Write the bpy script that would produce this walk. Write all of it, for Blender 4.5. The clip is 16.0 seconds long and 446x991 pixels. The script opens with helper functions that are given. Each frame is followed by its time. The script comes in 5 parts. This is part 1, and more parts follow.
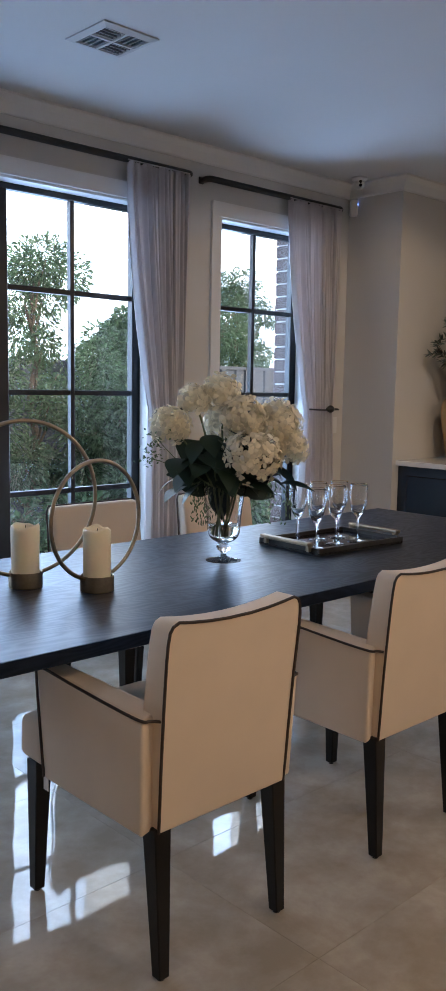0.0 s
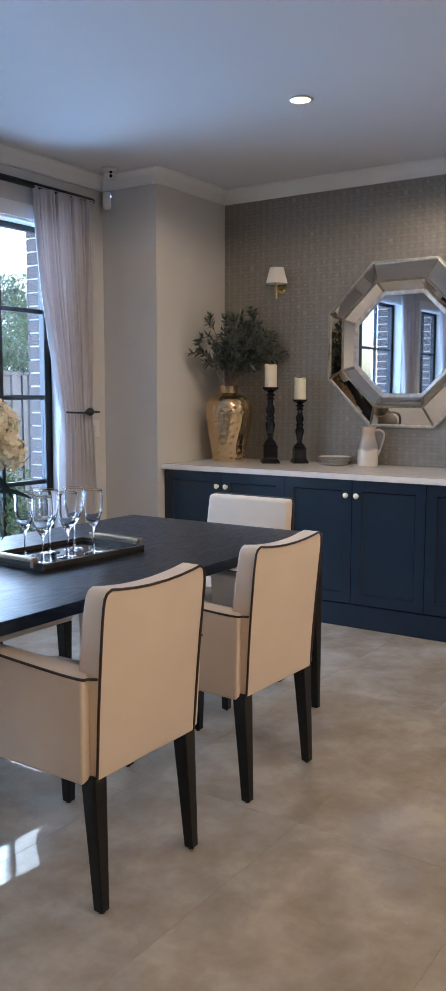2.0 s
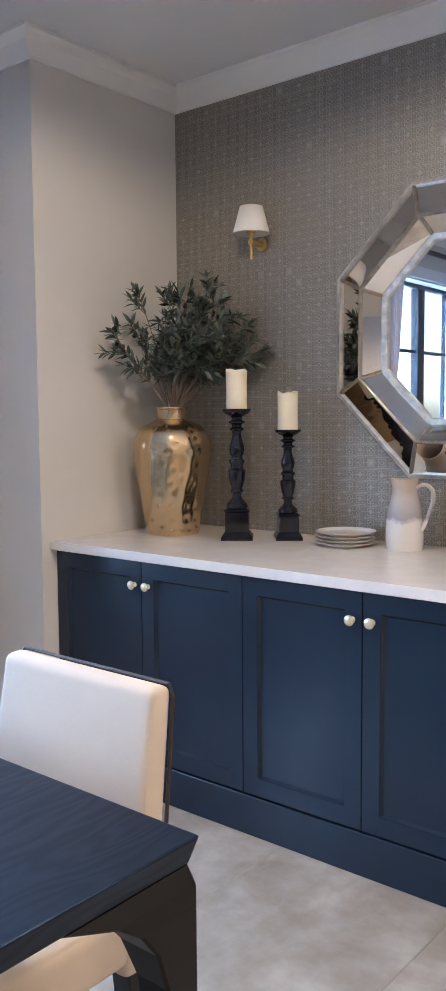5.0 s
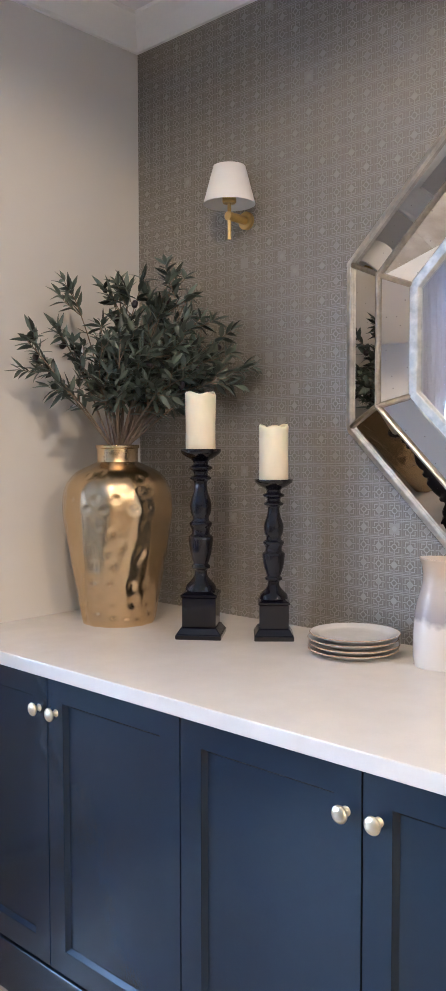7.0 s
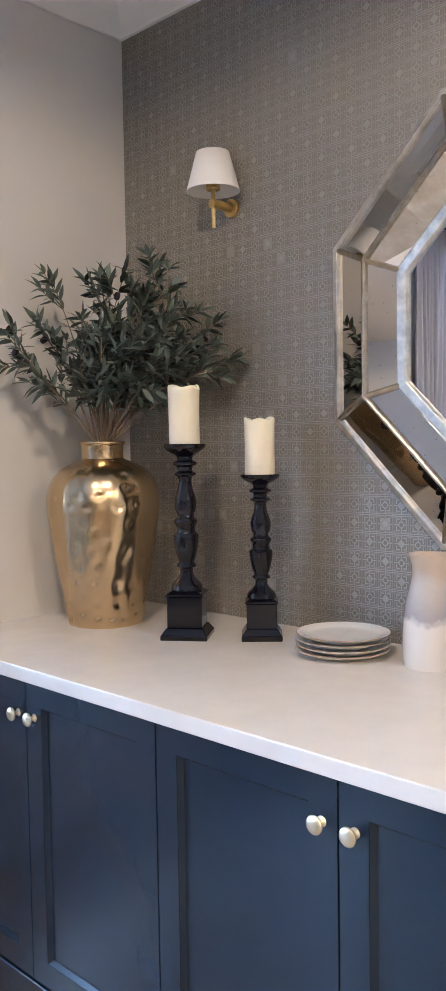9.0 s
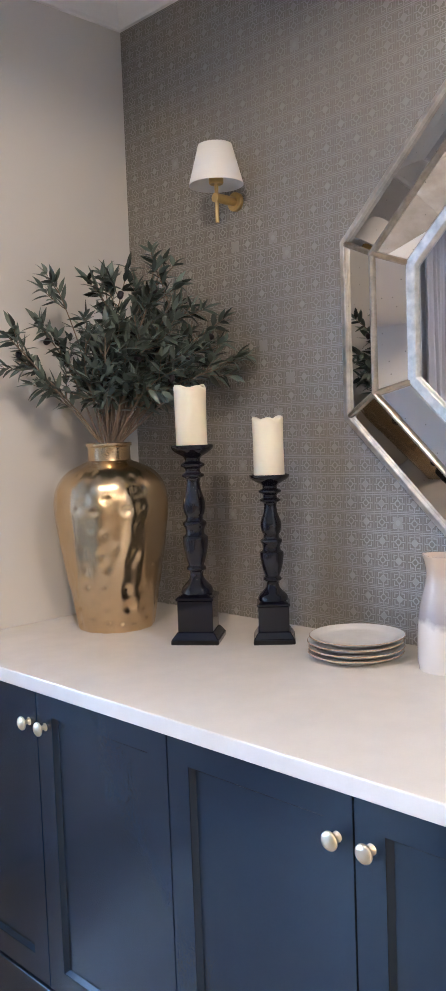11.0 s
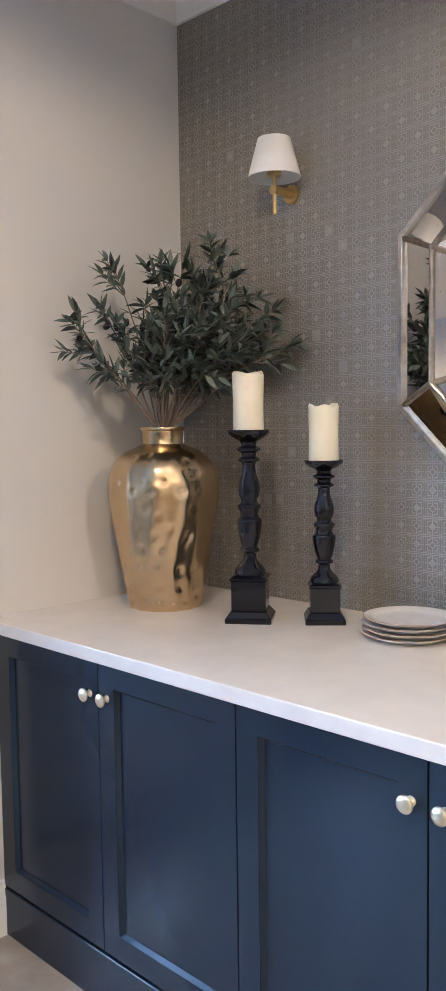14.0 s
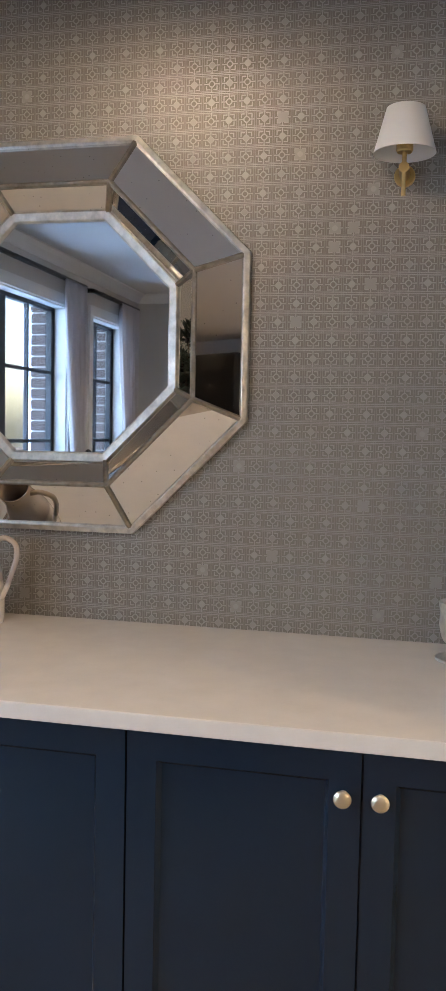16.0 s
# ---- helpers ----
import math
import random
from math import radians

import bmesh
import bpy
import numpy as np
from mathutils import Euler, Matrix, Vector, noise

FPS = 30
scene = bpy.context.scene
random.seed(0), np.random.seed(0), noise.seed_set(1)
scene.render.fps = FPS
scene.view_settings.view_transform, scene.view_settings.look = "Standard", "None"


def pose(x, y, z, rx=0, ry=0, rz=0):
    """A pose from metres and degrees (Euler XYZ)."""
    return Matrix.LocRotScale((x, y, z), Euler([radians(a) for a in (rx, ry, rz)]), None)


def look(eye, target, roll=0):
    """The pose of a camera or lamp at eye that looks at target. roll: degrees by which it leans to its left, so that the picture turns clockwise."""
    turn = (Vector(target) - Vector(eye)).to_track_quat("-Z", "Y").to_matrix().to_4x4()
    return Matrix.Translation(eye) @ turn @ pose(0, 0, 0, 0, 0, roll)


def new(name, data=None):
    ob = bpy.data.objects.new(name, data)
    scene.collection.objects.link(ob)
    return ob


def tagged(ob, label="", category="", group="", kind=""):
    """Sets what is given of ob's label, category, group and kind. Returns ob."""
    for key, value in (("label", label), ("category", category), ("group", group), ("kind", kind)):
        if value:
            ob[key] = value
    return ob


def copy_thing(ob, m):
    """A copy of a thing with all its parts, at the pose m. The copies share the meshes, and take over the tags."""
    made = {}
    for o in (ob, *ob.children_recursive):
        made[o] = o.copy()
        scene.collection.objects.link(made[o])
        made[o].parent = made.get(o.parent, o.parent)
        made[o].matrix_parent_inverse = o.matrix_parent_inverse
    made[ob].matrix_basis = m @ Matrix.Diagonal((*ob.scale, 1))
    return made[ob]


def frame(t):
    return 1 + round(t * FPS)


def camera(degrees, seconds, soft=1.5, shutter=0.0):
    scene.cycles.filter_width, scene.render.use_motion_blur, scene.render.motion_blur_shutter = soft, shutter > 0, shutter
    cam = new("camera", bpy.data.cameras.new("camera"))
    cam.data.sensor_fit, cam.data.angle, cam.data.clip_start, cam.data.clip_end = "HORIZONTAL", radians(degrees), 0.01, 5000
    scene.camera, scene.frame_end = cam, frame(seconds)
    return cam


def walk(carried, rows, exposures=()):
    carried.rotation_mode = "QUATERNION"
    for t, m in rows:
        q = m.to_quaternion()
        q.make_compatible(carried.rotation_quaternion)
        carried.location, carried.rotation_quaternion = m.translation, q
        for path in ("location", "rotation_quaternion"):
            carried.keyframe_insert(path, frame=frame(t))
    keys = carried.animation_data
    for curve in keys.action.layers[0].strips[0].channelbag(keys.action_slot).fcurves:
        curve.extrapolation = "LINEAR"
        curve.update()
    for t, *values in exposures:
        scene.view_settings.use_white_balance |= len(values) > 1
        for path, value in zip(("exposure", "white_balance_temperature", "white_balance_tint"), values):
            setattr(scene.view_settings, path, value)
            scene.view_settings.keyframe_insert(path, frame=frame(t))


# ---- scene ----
cam = camera(28.5, 16.0)
PATH = [
    (0, (2.046, 1.116, 1.384), (3.41, 2.558, 1.138), 1.0),
    (0.5, (2.078, 1.092, 1.385), (3.565, 2.409, 1.145), 0.7),
    (1, (2.1, 1.079, 1.384), (3.658, 2.31, 1.148), 0.4),
    (1.5, (2.179, 1.079, 1.383), (3.811, 2.212, 1.154), -0.2),
    (2, (2.461, 1.113, 1.347), (4.111, 2.22, 1.122), 0.1),
    (2.5, (2.829, 1.208, 1.348), (4.467, 2.335, 1.13), 0.2),
    (3, (3.239, 1.333, 1.38), (4.914, 2.403, 1.16), -0.2),
    (3.5, (3.657, 1.422, 1.385), (5.273, 2.581, 1.173), -0.0),
    (4, (4.063, 1.61, 1.368), (5.649, 2.812, 1.165), -0.1),
    (6.5, (5.703, 2.425, 1.393), (7.174, 3.774, 1.269), -0.4),
    (7, (5.822, 2.474, 1.407), (7.285, 3.834, 1.3), -0.1),
    (7.5, (5.894, 2.476, 1.4), (7.309, 3.886, 1.292), 0.3),
    (8, (5.91, 2.468, 1.386), (7.286, 3.914, 1.27), 0.3),
    (8.5, (5.925, 2.467, 1.395), (7.302, 3.914, 1.285), 0.1),
    (9, (5.939, 2.457, 1.397), (7.369, 3.851, 1.286), -0.9),
    (11.5, (5.98, 2.496, 1.436), (7.356, 3.938, 1.271), -3.0),
    (12, (5.961, 2.568, 1.436), (7.15, 4.169, 1.286), -2.6),
    (12.5, (5.957, 2.582, 1.426), (7.148, 4.182, 1.283), -1.8),
    (13, (5.894, 2.596, 1.418), (7.22, 4.087, 1.272), -1.2),
    (13.5, (5.851, 2.593, 1.414), (7.221, 4.043, 1.265), -0.8),
    (14, (5.822, 2.537, 1.409), (7.233, 3.946, 1.258), -0.8),
    (14.5, (5.719, 2.471, 1.375), (7.226, 3.776, 1.207), -0.4),
    (15, (5.656, 2.412, 1.376), (7.3, 3.541, 1.221), 0.2),
    (15.5, (5.556, 2.4, 1.421), (7.367, 3.235, 1.271), 1.0),
    (16, (5.504, 2.327, 1.426), (7.45, 2.764, 1.284), 1.2),
]
walk(cam, [(t, look(eye, target, roll)) for t, eye, target, roll in PATH],
     exposures=[(0.0, 1.12, 6550, 13), (1.0, 1.5, 6350, 12), (2.0, 1.6, 6120, 11), (3.0, 1.78, 5850, 11), (4.0, 1.96, 5650, 11), (6.5, 2.55, 5850, 11), (9.0, 2.5, 5800, 11), (12.5, 2.58, 5650, 11), (14.5, 2.5, 5800, 11), (15.0, 2.3, 6100, 11), (15.4, 1.82, 6350, 11), (16.0, 1.72, 6750, 12)])

# ---- light ----
world = bpy.data.worlds.new("dusk_sky")
scene.world = world
world.use_nodes = True
wn, wl = world.node_tree.nodes, world.node_tree.links
sky = wn.new("ShaderNodeTexSky")
sky.sky_type, sky.sun_disc = "NISHITA", False
sky.sun_elevation, sky.sun_rotation = radians(32), radians(162)
sky.air_density, sky.dust_density, sky.ozone_density = 1.1, 2.5, 0.6
wl.new(sky.outputs[0], wn["Background"].inputs[0])
wn["Background"].inputs[1].default_value = 0.15

sun = new("sun", bpy.data.lights.new("sun", "SUN"))
sun.data.energy, sun.data.angle, sun.data.color = 1.3, radians(25), (1.0, 0.97, 0.93)
sun.matrix_world = look((0, 0, 30), (-4, 12, 22.1))


def area_lamp(name, eye, target, w, h, power, colour):
    lamp = new(name, bpy.data.lights.new(name, "AREA"))
    lamp.data.shape, lamp.data.size, lamp.data.size_y = "RECTANGLE", w, h
    lamp.data.energy, lamp.data.color = power, colour
    lamp.matrix_world = look(eye, target)
    return lamp


SKY_BLUE = (0.38, 0.62, 1.0)
for wx, ww, pw in ((4.33, 1.8, 32), (6.184, 0.8, 24), (2.46, 0.8, 15)):
    area_lamp("window_daylight", (wx, 5.74, 1.52), (wx, 2.5, 1.72), ww, 1.95, pw, SKY_BLUE)

WARM = (1.0, 0.77, 0.52)
# those out of view are added at chosen places to warm floor and chair backs
DOWNLIGHTS = [(6.342, 3.271), (6.342, 0.6), (4.1, 0.1), (1.8, 0.09), (2.9, -2.29), (5.4, -2.3), (-1.2, -2.3)]
for k, (lx, ly) in enumerate(DOWNLIGHTS):
    lamp = new("downlight_beam", bpy.data.lights.new("downlight_beam", "SPOT"))
    lamp.data.energy, lamp.data.color = (16, 25, 27, 28)[k] if k < 4 else 26, WARM
    lamp.data.spot_size, lamp.data.spot_blend, lamp.data.shadow_soft_size = radians(169), 0.25, 0.045
    lamp.matrix_world = look((lx, ly, 2.755), (lx, ly, 0), 0)


# ---- materials ----
def material(name, colour, rough=0.6, metal=0.0, vary=0.12, scale=8.0, bump=0.0, bump_scale=120.0, **extra):
    """A surface with slow stains and fine grain in its colour, gloss and relief."""
    m = bpy.data.materials.new(name)
    m.use_nodes = True
    n, l = m.node_tree.nodes, m.node_tree.links
    p = n["Principled BSDF"]
    tc = n.new("ShaderNodeTexCoord")
    big = n.new("ShaderNodeTexNoise")
    big.inputs["Scale"].default_value, big.inputs["Detail"].default_value = scale, 5.0
    fine = n.new("ShaderNodeTexNoise")
    fine.inputs["Scale"].default_value, fine.inputs["Detail"].default_value = bump_scale, 3.0
    l.new(tc.outputs["Object"], big.inputs[0])
    l.new(tc.outputs["Object"], fine.inputs[0])
    add = n.new("ShaderNodeMath")
    add.operation = "MULTIPLY_ADD"
    add.inputs[1].default_value = 0.35
    l.new(fine.outputs["Fac"], add.inputs[0])
    l.new(big.outputs["Fac"], add.inputs[2])
    ramp = n.new("ShaderNodeMapRange")
    ramp.inputs["From Min"].default_value, ramp.inputs["From Max"].default_value = 0.35, 1.0
    ramp.inputs["To Min"].default_value, ramp.inputs["To Max"].default_value = 1 - vary, 1 + vary
    l.new(add.outputs[0], ramp.inputs["Value"])
    mul = n.new("ShaderNodeVectorMath")
    mul.operation = "SCALE"
    mul.inputs[0].default_value = colour
    l.new(ramp.outputs[0], mul.inputs["Scale"])
    l.new(mul.outputs[0], p.inputs["Base Color"])
    rr = n.new("ShaderNodeMapRange")
    rr.inputs["To Min"].default_value, rr.inputs["To Max"].default_value = rough * 0.85, min(1.0, rough * 1.15)
    l.new(big.outputs["Fac"], rr.inputs["Value"])
    l.new(rr.outputs[0], p.inputs["Roughness"])
    p.inputs["Metallic"].default_value = metal
    if bump:
        b = n.new("ShaderNodeBump")
        b.inputs["Strength"].default_value, b.inputs["Distance"].default_value = bump, 0.002
        l.new(fine.outputs["Fac"], b.inputs["Height"])
        l.new(b.outputs[0], p.inputs["Normal"])
    for key, value in extra.items():
        p.inputs[key.replace("_", " ")].default_value = value
    return m


def glass_material(name, colour=(1, 1, 1), rough=0.0, ior=1.45):
    m = bpy.data.materials.new(name)
    m.use_nodes = True
    p = m.node_tree.nodes["Principled BSDF"]
    p.inputs["Base Color"].default_value = (*colour, 1)
    p.inputs["Transmission Weight"].default_value, p.inputs["Roughness"].default_value = 1.0, rough
    p.inputs["IOR"].default_value = ior
    return m


def pane_material():
    """Thin window glass: clear, with a faint gloss."""
    m = bpy.data.materials.new("window_glass")
    m.use_nodes = True
    n, l = m.node_tree.nodes, m.node_tree.links
    clear, shine, mix = n.new("ShaderNodeBsdfTransparent"), n.new("ShaderNodeBsdfGlossy"), n.new("ShaderNodeMixShader")
    shine.inputs["Roughness"].default_value = 0.02
    mix.inputs[0].default_value = 0.05
    l.new(clear.outputs[0], mix.inputs[1])
    l.new(shine.outputs[0], mix.inputs[2])
    l.new(mix.outputs[0], n["Material Output"].inputs[0])
    return m


def mirror_material(name, tint, foxing):
    """Silvered glass with small dark age spots."""
    m = bpy.data.materials.new(name)
    m.use_nodes = True
    n, l = m.node_tree.nodes, m.node_tree.links
    p = n["Principled BSDF"]
    p.inputs["Metallic"].default_value, p.inputs["Roughness"].default_value = 1.0, 0.015
    tc, vor = n.new("ShaderNodeTexCoord"), n.new("ShaderNodeTexVoronoi")
    vor.inputs["Scale"].default_value = 45
    l.new(tc.outputs["Object"], vor.inputs["Vector"])
    r = n.new("ShaderNodeMapRange")
    r.inputs["From Min"].default_value, r.inputs["From Max"].default_value = 0.05, 0.10
    r.inputs["To Min"].default_value, r.inputs["To Max"].default_value = 1 - foxing, 1.0
    l.new(vor.outputs["Distance"], r.inputs["Value"])
    s = n.new("ShaderNodeVectorMath")
    s.operation = "SCALE"
    s.inputs[0].default_value = tint
    l.new(r.outputs[0], s.inputs["Scale"])
    l.new(s.outputs[0], p.inputs["Base Color"])
    return m


def emitting(name, colour, strength):
    m = bpy.data.materials.new(name)
    m.use_nodes = True
    p = m.node_tree.nodes["Principled BSDF"]
    p.inputs["Emission Color"].default_value, p.inputs["Emission Strength"].default_value = (*colour, 1), strength
    return m


def tile_material():
    """Polished porcelain: cloudy grey-beige with pale veins, every tile a little different."""
    m = bpy.data.materials.new("polished_porcelain")
    m.use_nodes = True
    n, l = m.node_tree.nodes, m.node_tree.links
    p = n["Principled BSDF"]
    geo, info = n.new("ShaderNodeNewGeometry"), n.new("ShaderNodeObjectInfo")
    off = n.new("ShaderNodeVectorMath")
    off.operation = "MULTIPLY_ADD"
    comb = n.new("ShaderNodeCombineXYZ")
    for k in range(3):
        l.new(info.outputs["Random"], comb.inputs[k])
    off.inputs[1].default_value = (0.10, 0.14, 0.1)
    l.new(comb.outputs[0], off.inputs[0])
    l.new(geo.outputs["Position"], off.inputs[2])
    cloud = n.new("ShaderNodeTexNoise")
    cloud.inputs["Scale"].default_value, cloud.inputs["Detail"].default_value, cloud.inputs["Distortion"].default_value = 4.6, 12.0, 0.15
    cloud.inputs["Roughness"].default_value = 0.62
    vein = n.new("ShaderNodeTexNoise")
    vein.inputs["Scale"].default_value, vein.inputs["Detail"].default_value, vein.inputs["Distortion"].default_value = 1.6, 8.0, 1.0
    for t in (cloud, vein):
        l.new(off.outputs[0], t.inputs["Vector"])
    ramp = n.new("ShaderNodeValToRGB")
    e = ramp.color_ramp.elements
    e[0].position, e[0].color = 0.36, (0.32, 0.268, 0.212, 1)
    e[1].position, e[1].color = 0.66, (0.49, 0.435, 0.37, 1)
    mid = e.new(0.52)
    mid.color = (0.40, 0.345, 0.285, 1)
    l.new(cloud.outputs["Fac"], ramp.inputs[0])
    line = n.new("ShaderNodeMath")
    line.operation = "SUBTRACT"
    line.inputs[1].default_value = 0.5
    l.new(vein.outputs["Fac"], line.inputs[0])
    ab = n.new("ShaderNodeMath")
    ab.operation = "ABSOLUTE"
    l.new(line.outputs[0], ab.inputs[0])
    vr = n.new("ShaderNodeMapRange")
    vr.inputs["From Min"].default_value, vr.inputs["From Max"].default_value = 0.0, 0.035
    vr.inputs["To Min"].default_value, vr.inputs["To Max"].default_value = 0.10, 0.0
    l.new(ab.outputs[0], vr.inputs["Value"])
    mx = n.new("ShaderNodeMix")
    mx.data_type = "RGBA"
    l.new(vr.outputs[0], mx.inputs[0])
    l.new(ramp.outputs[0], mx.inputs[6])
    mx.inputs[7].default_value = (0.5, 0.46, 0.41, 1)
    l.new(mx.outputs[2], p.inputs["Base Color"])
    p.inputs["Roughness"].default_value = 0.035
    p.inputs["IOR"].default_value = 1.42
    wave = n.new("ShaderNodeTexNoise")
    wave.inputs["Scale"].default_value, wave.inputs["Detail"].default_value = 3.2, 1.0
    l.new(off.outputs[0], wave.inputs["Vector"])
    b = n.new("ShaderNodeBump")
    b.inputs["Strength"].default_value, b.inputs["Distance"].default_value = 0.5, 0.006
    l.new(wave.outputs["Fac"], b.inputs["Height"])
    l.new(b.outputs[0], p.inputs["Normal"])
    return m


def wood_material():
    """Black-stained oak with open cathedral grain running along the table."""
    m = bpy.data.materials.new("black_oak")
    m.use_nodes = True
    n, l = m.node_tree.nodes, m.node_tree.links
    p = n["Principled BSDF"]
    tc, mp = n.new("ShaderNodeTexCoord"), n.new("ShaderNodeMapping")
    mp.inputs["Scale"].default_value = (0.75, 3.4, 3.4)
    l.new(tc.outputs["Object"], mp.inputs[0])
    warp = n.new("ShaderNodeTexNoise")
    warp.inputs["Scale"].default_value, warp.inputs["Detail"].default_value = 1.4, 3.0
    l.new(mp.outputs[0], warp.inputs[0])
    sc = n.new("ShaderNodeMath")
    sc.operation = "MULTIPLY"
    sc.inputs[1].default_value = 26.0
    l.new(warp.outputs["Fac"], sc.inputs[0])
    fr = n.new("ShaderNodeMath")
    fr.operation = "PINGPONG"
    fr.inputs[1].default_value = 0.5
    l.new(sc.outputs[0], fr.inputs[0])
    mp2 = n.new("ShaderNodeMapping")
    mp2.inputs["Scale"].default_value = (9.0, 240.0, 240.0)
    l.new(tc.outputs["Object"], mp2.inputs[0])
    pore = n.new("ShaderNodeTexNoise")
    pore.inputs["Scale"].default_value, pore.inputs["Detail"].default_value = 1.0, 2.0
    l.new(mp2.outputs[0], pore.inputs[0])
    h = n.new("ShaderNodeMath")
    h.operation = "MULTIPLY_ADD"
    h.inputs[1].default_value = 0.9
    fleck = n.new("ShaderNodeMath")
    fleck.operation = "MULTIPLY"
    fleck.inputs[1].default_value = 0.35
    l.new(pore.outputs["Fac"], fleck.inputs[0])
    l.new(fr.outputs[0], h.inputs[0])
    l.new(fleck.outputs[0], h.inputs[2])
    ramp = n.new("ShaderNodeValToRGB")
    ramp.color_ramp.elements[0].position, ramp.color_ramp.elements[0].color = 0.22, (0.004, 0.006, 0.012, 1)
    ramp.color_ramp.elements[1].position, ramp.color_ramp.elements[1].color = 0.62, (0.013, 0.018, 0.032, 1)
    l.new(h.outputs[0], ramp.inputs[0])
    l.new(ramp.outputs[0], p.inputs["Base Color"])
    rr = n.new("ShaderNodeMapRange")
    rr.inputs["To Min"].default_value, rr.inputs["To Max"].default_value = 0.42, 0.285
    p.inputs["Specular IOR Level"].default_value = 0.5
    # blue of the reflected window sky put into the sheen colour
    p.inputs["Specular Tint"].default_value = (0.3, 0.57, 1.0, 1)
    l.new(h.outputs[0], rr.inputs["Value"])
    l.new(rr.outputs[0], p.inputs["Roughness"])
    b = n.new("ShaderNodeBump")
    b.inputs["Strength"].default_value, b.inputs["Distance"].default_value = 0.10, 0.0008
    l.new(h.outputs[0], b.inputs["Height"])
    l.new(b.outputs[0], p.inputs["Normal"])
    return m


def wallpaper_material():
    """Taupe paper printed with a silver lattice of framed squares, 47 mm to the repeat."""
    m = bpy.data.materials.new("lattice_wallpaper")
    m.use_nodes = True
    n, l = m.node_tree.nodes, m.node_tree.links
    p = n["Principled BSDF"]

    def op(kind, a, b=None, c=None):
        q = n.new("ShaderNodeMath")
        q.operation = kind
        for k, v in enumerate((a, b, c)):
            if v is None:
                continue
            if isinstance(v, (int, float)):
                q.inputs[k].default_value = v
            else:
                l.new(v, q.inputs[k])
        return q.outputs[0]

    def band(v, lo, hi):
        return op("MULTIPLY", op("GREATER_THAN", v, lo), op("LESS_THAN", v, hi))

    geo, sep = n.new("ShaderNodeNewGeometry"), n.new("ShaderNodeSeparateXYZ")
    l.new(geo.outputs["Position"], sep.inputs[0])
    cu, cv = op("DIVIDE", sep.outputs["Y"], 0.047), op("DIVIDE", sep.outputs["Z"], 0.047)
    u, v = op("ABSOLUTE", op("SUBTRACT", op("FRACT", cu), 0.5)), op("ABSOLUTE", op("SUBTRACT", op("FRACT", cv), 0.5))
    d, s = op("MAXIMUM", u, v), op("ADD", u, v)
    m_ = op("MINIMUM", u, v)
    oct_ = op("MAXIMUM", d, op("MULTIPLY", s, 0.74))
    corners = op("MULTIPLY", band(d, 0.265, 0.325), op("GREATER_THAN", m_, 0.075))
    arms = op("MULTIPLY", op("LESS_THAN", m_, 0.03), band(d, 0.16, 0.43))
    hub = band(oct_, 0.12, 0.185)
    rails = op("MAXIMUM", op("MAXIMUM", band(v, 0.425, 0.475), op("MULTIPLY", band(v, 0.36, 0.385), 0.7)), op("MULTIPLY", band(u, 0.43, 0.465), 0.6))
    ink = op("MAXIMUM", op("MAXIMUM", corners, arms), op("MAXIMUM", hub, rails))
    parity = op("GREATER_THAN", op("FRACT", op("MULTIPLY", op("ADD", op("FLOOR", cu), op("FLOOR", cv)), 0.5)), 0.25)
    dot = op("MULTIPLY", op("LESS_THAN", oct_, 0.15), parity)
    cell = n.new("ShaderNodeTexWhiteNoise")
    cell.noise_dimensions = "2D"
    comb = n.new("ShaderNodeCombineXYZ")
    l.new(op("FLOOR", cu), comb.inputs[0])
    l.new(op("FLOOR", cv), comb.inputs[1])
    l.new(comb.outputs[0], cell.inputs["Vector"])
    solid = op("MULTIPLY", op("GREATER_THAN", cell.outputs["Value"], 0.968), op("LESS_THAN", d, 0.27))
    flat = op("MAXIMUM", op("MULTIPLY", solid, 0.7), op("MULTIPLY", dot, op("ADD", 0.6, op("MULTIPLY", cell.outputs["Value"], 0.4))))
    ink = op("MULTIPLY", op("MULTIPLY", ink, op("SUBTRACT", 1.0, solid)), op("SUBTRACT", 1.0, dot))
    worn = n.new("ShaderNodeTexNoise")
    worn.inputs["Scale"].default_value, worn.inputs["Detail"].default_value = 60.0, 3.0
    l.new(geo.outputs["Position"], worn.inputs[0])
    ink = op("MULTIPLY", ink, op("ADD", 0.55, op("MULTIPLY", worn.outputs["Fac"], 0.7)))
    ink = op("MINIMUM", ink, 1.0)
    mx = n.new("ShaderNodeMix")
    mx.data_type = "RGBA"
    l.new(ink, mx.inputs[0])
    mx.inputs[6].default_value, mx.inputs[7].default_value = (0.205, 0.183, 0.153, 1), (0.40, 0.382, 0.35, 1)
    mx2 = n.new("ShaderNodeMix")
    mx2.data_type = "RGBA"
    l.new(flat, mx2.inputs[0])
    l.new(mx.outputs[2], mx2.inputs[6])
    mx2.inputs[7].default_value = (0.37, 0.347, 0.31, 1)
    l.new(mx2.outputs[2], p.inputs["Base Color"])
    l.new(op("MULTIPLY", ink, 0.95), p.inputs["Metallic"])
    l.new(op("SUBTRACT", 0.66, op("MULTIPLY", ink, 0.26)), p.inputs["Roughness"])
    b = n.new("ShaderNodeBump")
    b.inputs["Strength"].default_value, b.inputs["Distance"].default_value = 0.25, 0.0006
    l.new(op("ADD", ink, op("MULTIPLY", worn.outputs["Fac"], 0.25)), b.inputs["Height"])
    l.new(b.outputs[0], p.inputs["Normal"])
    return m


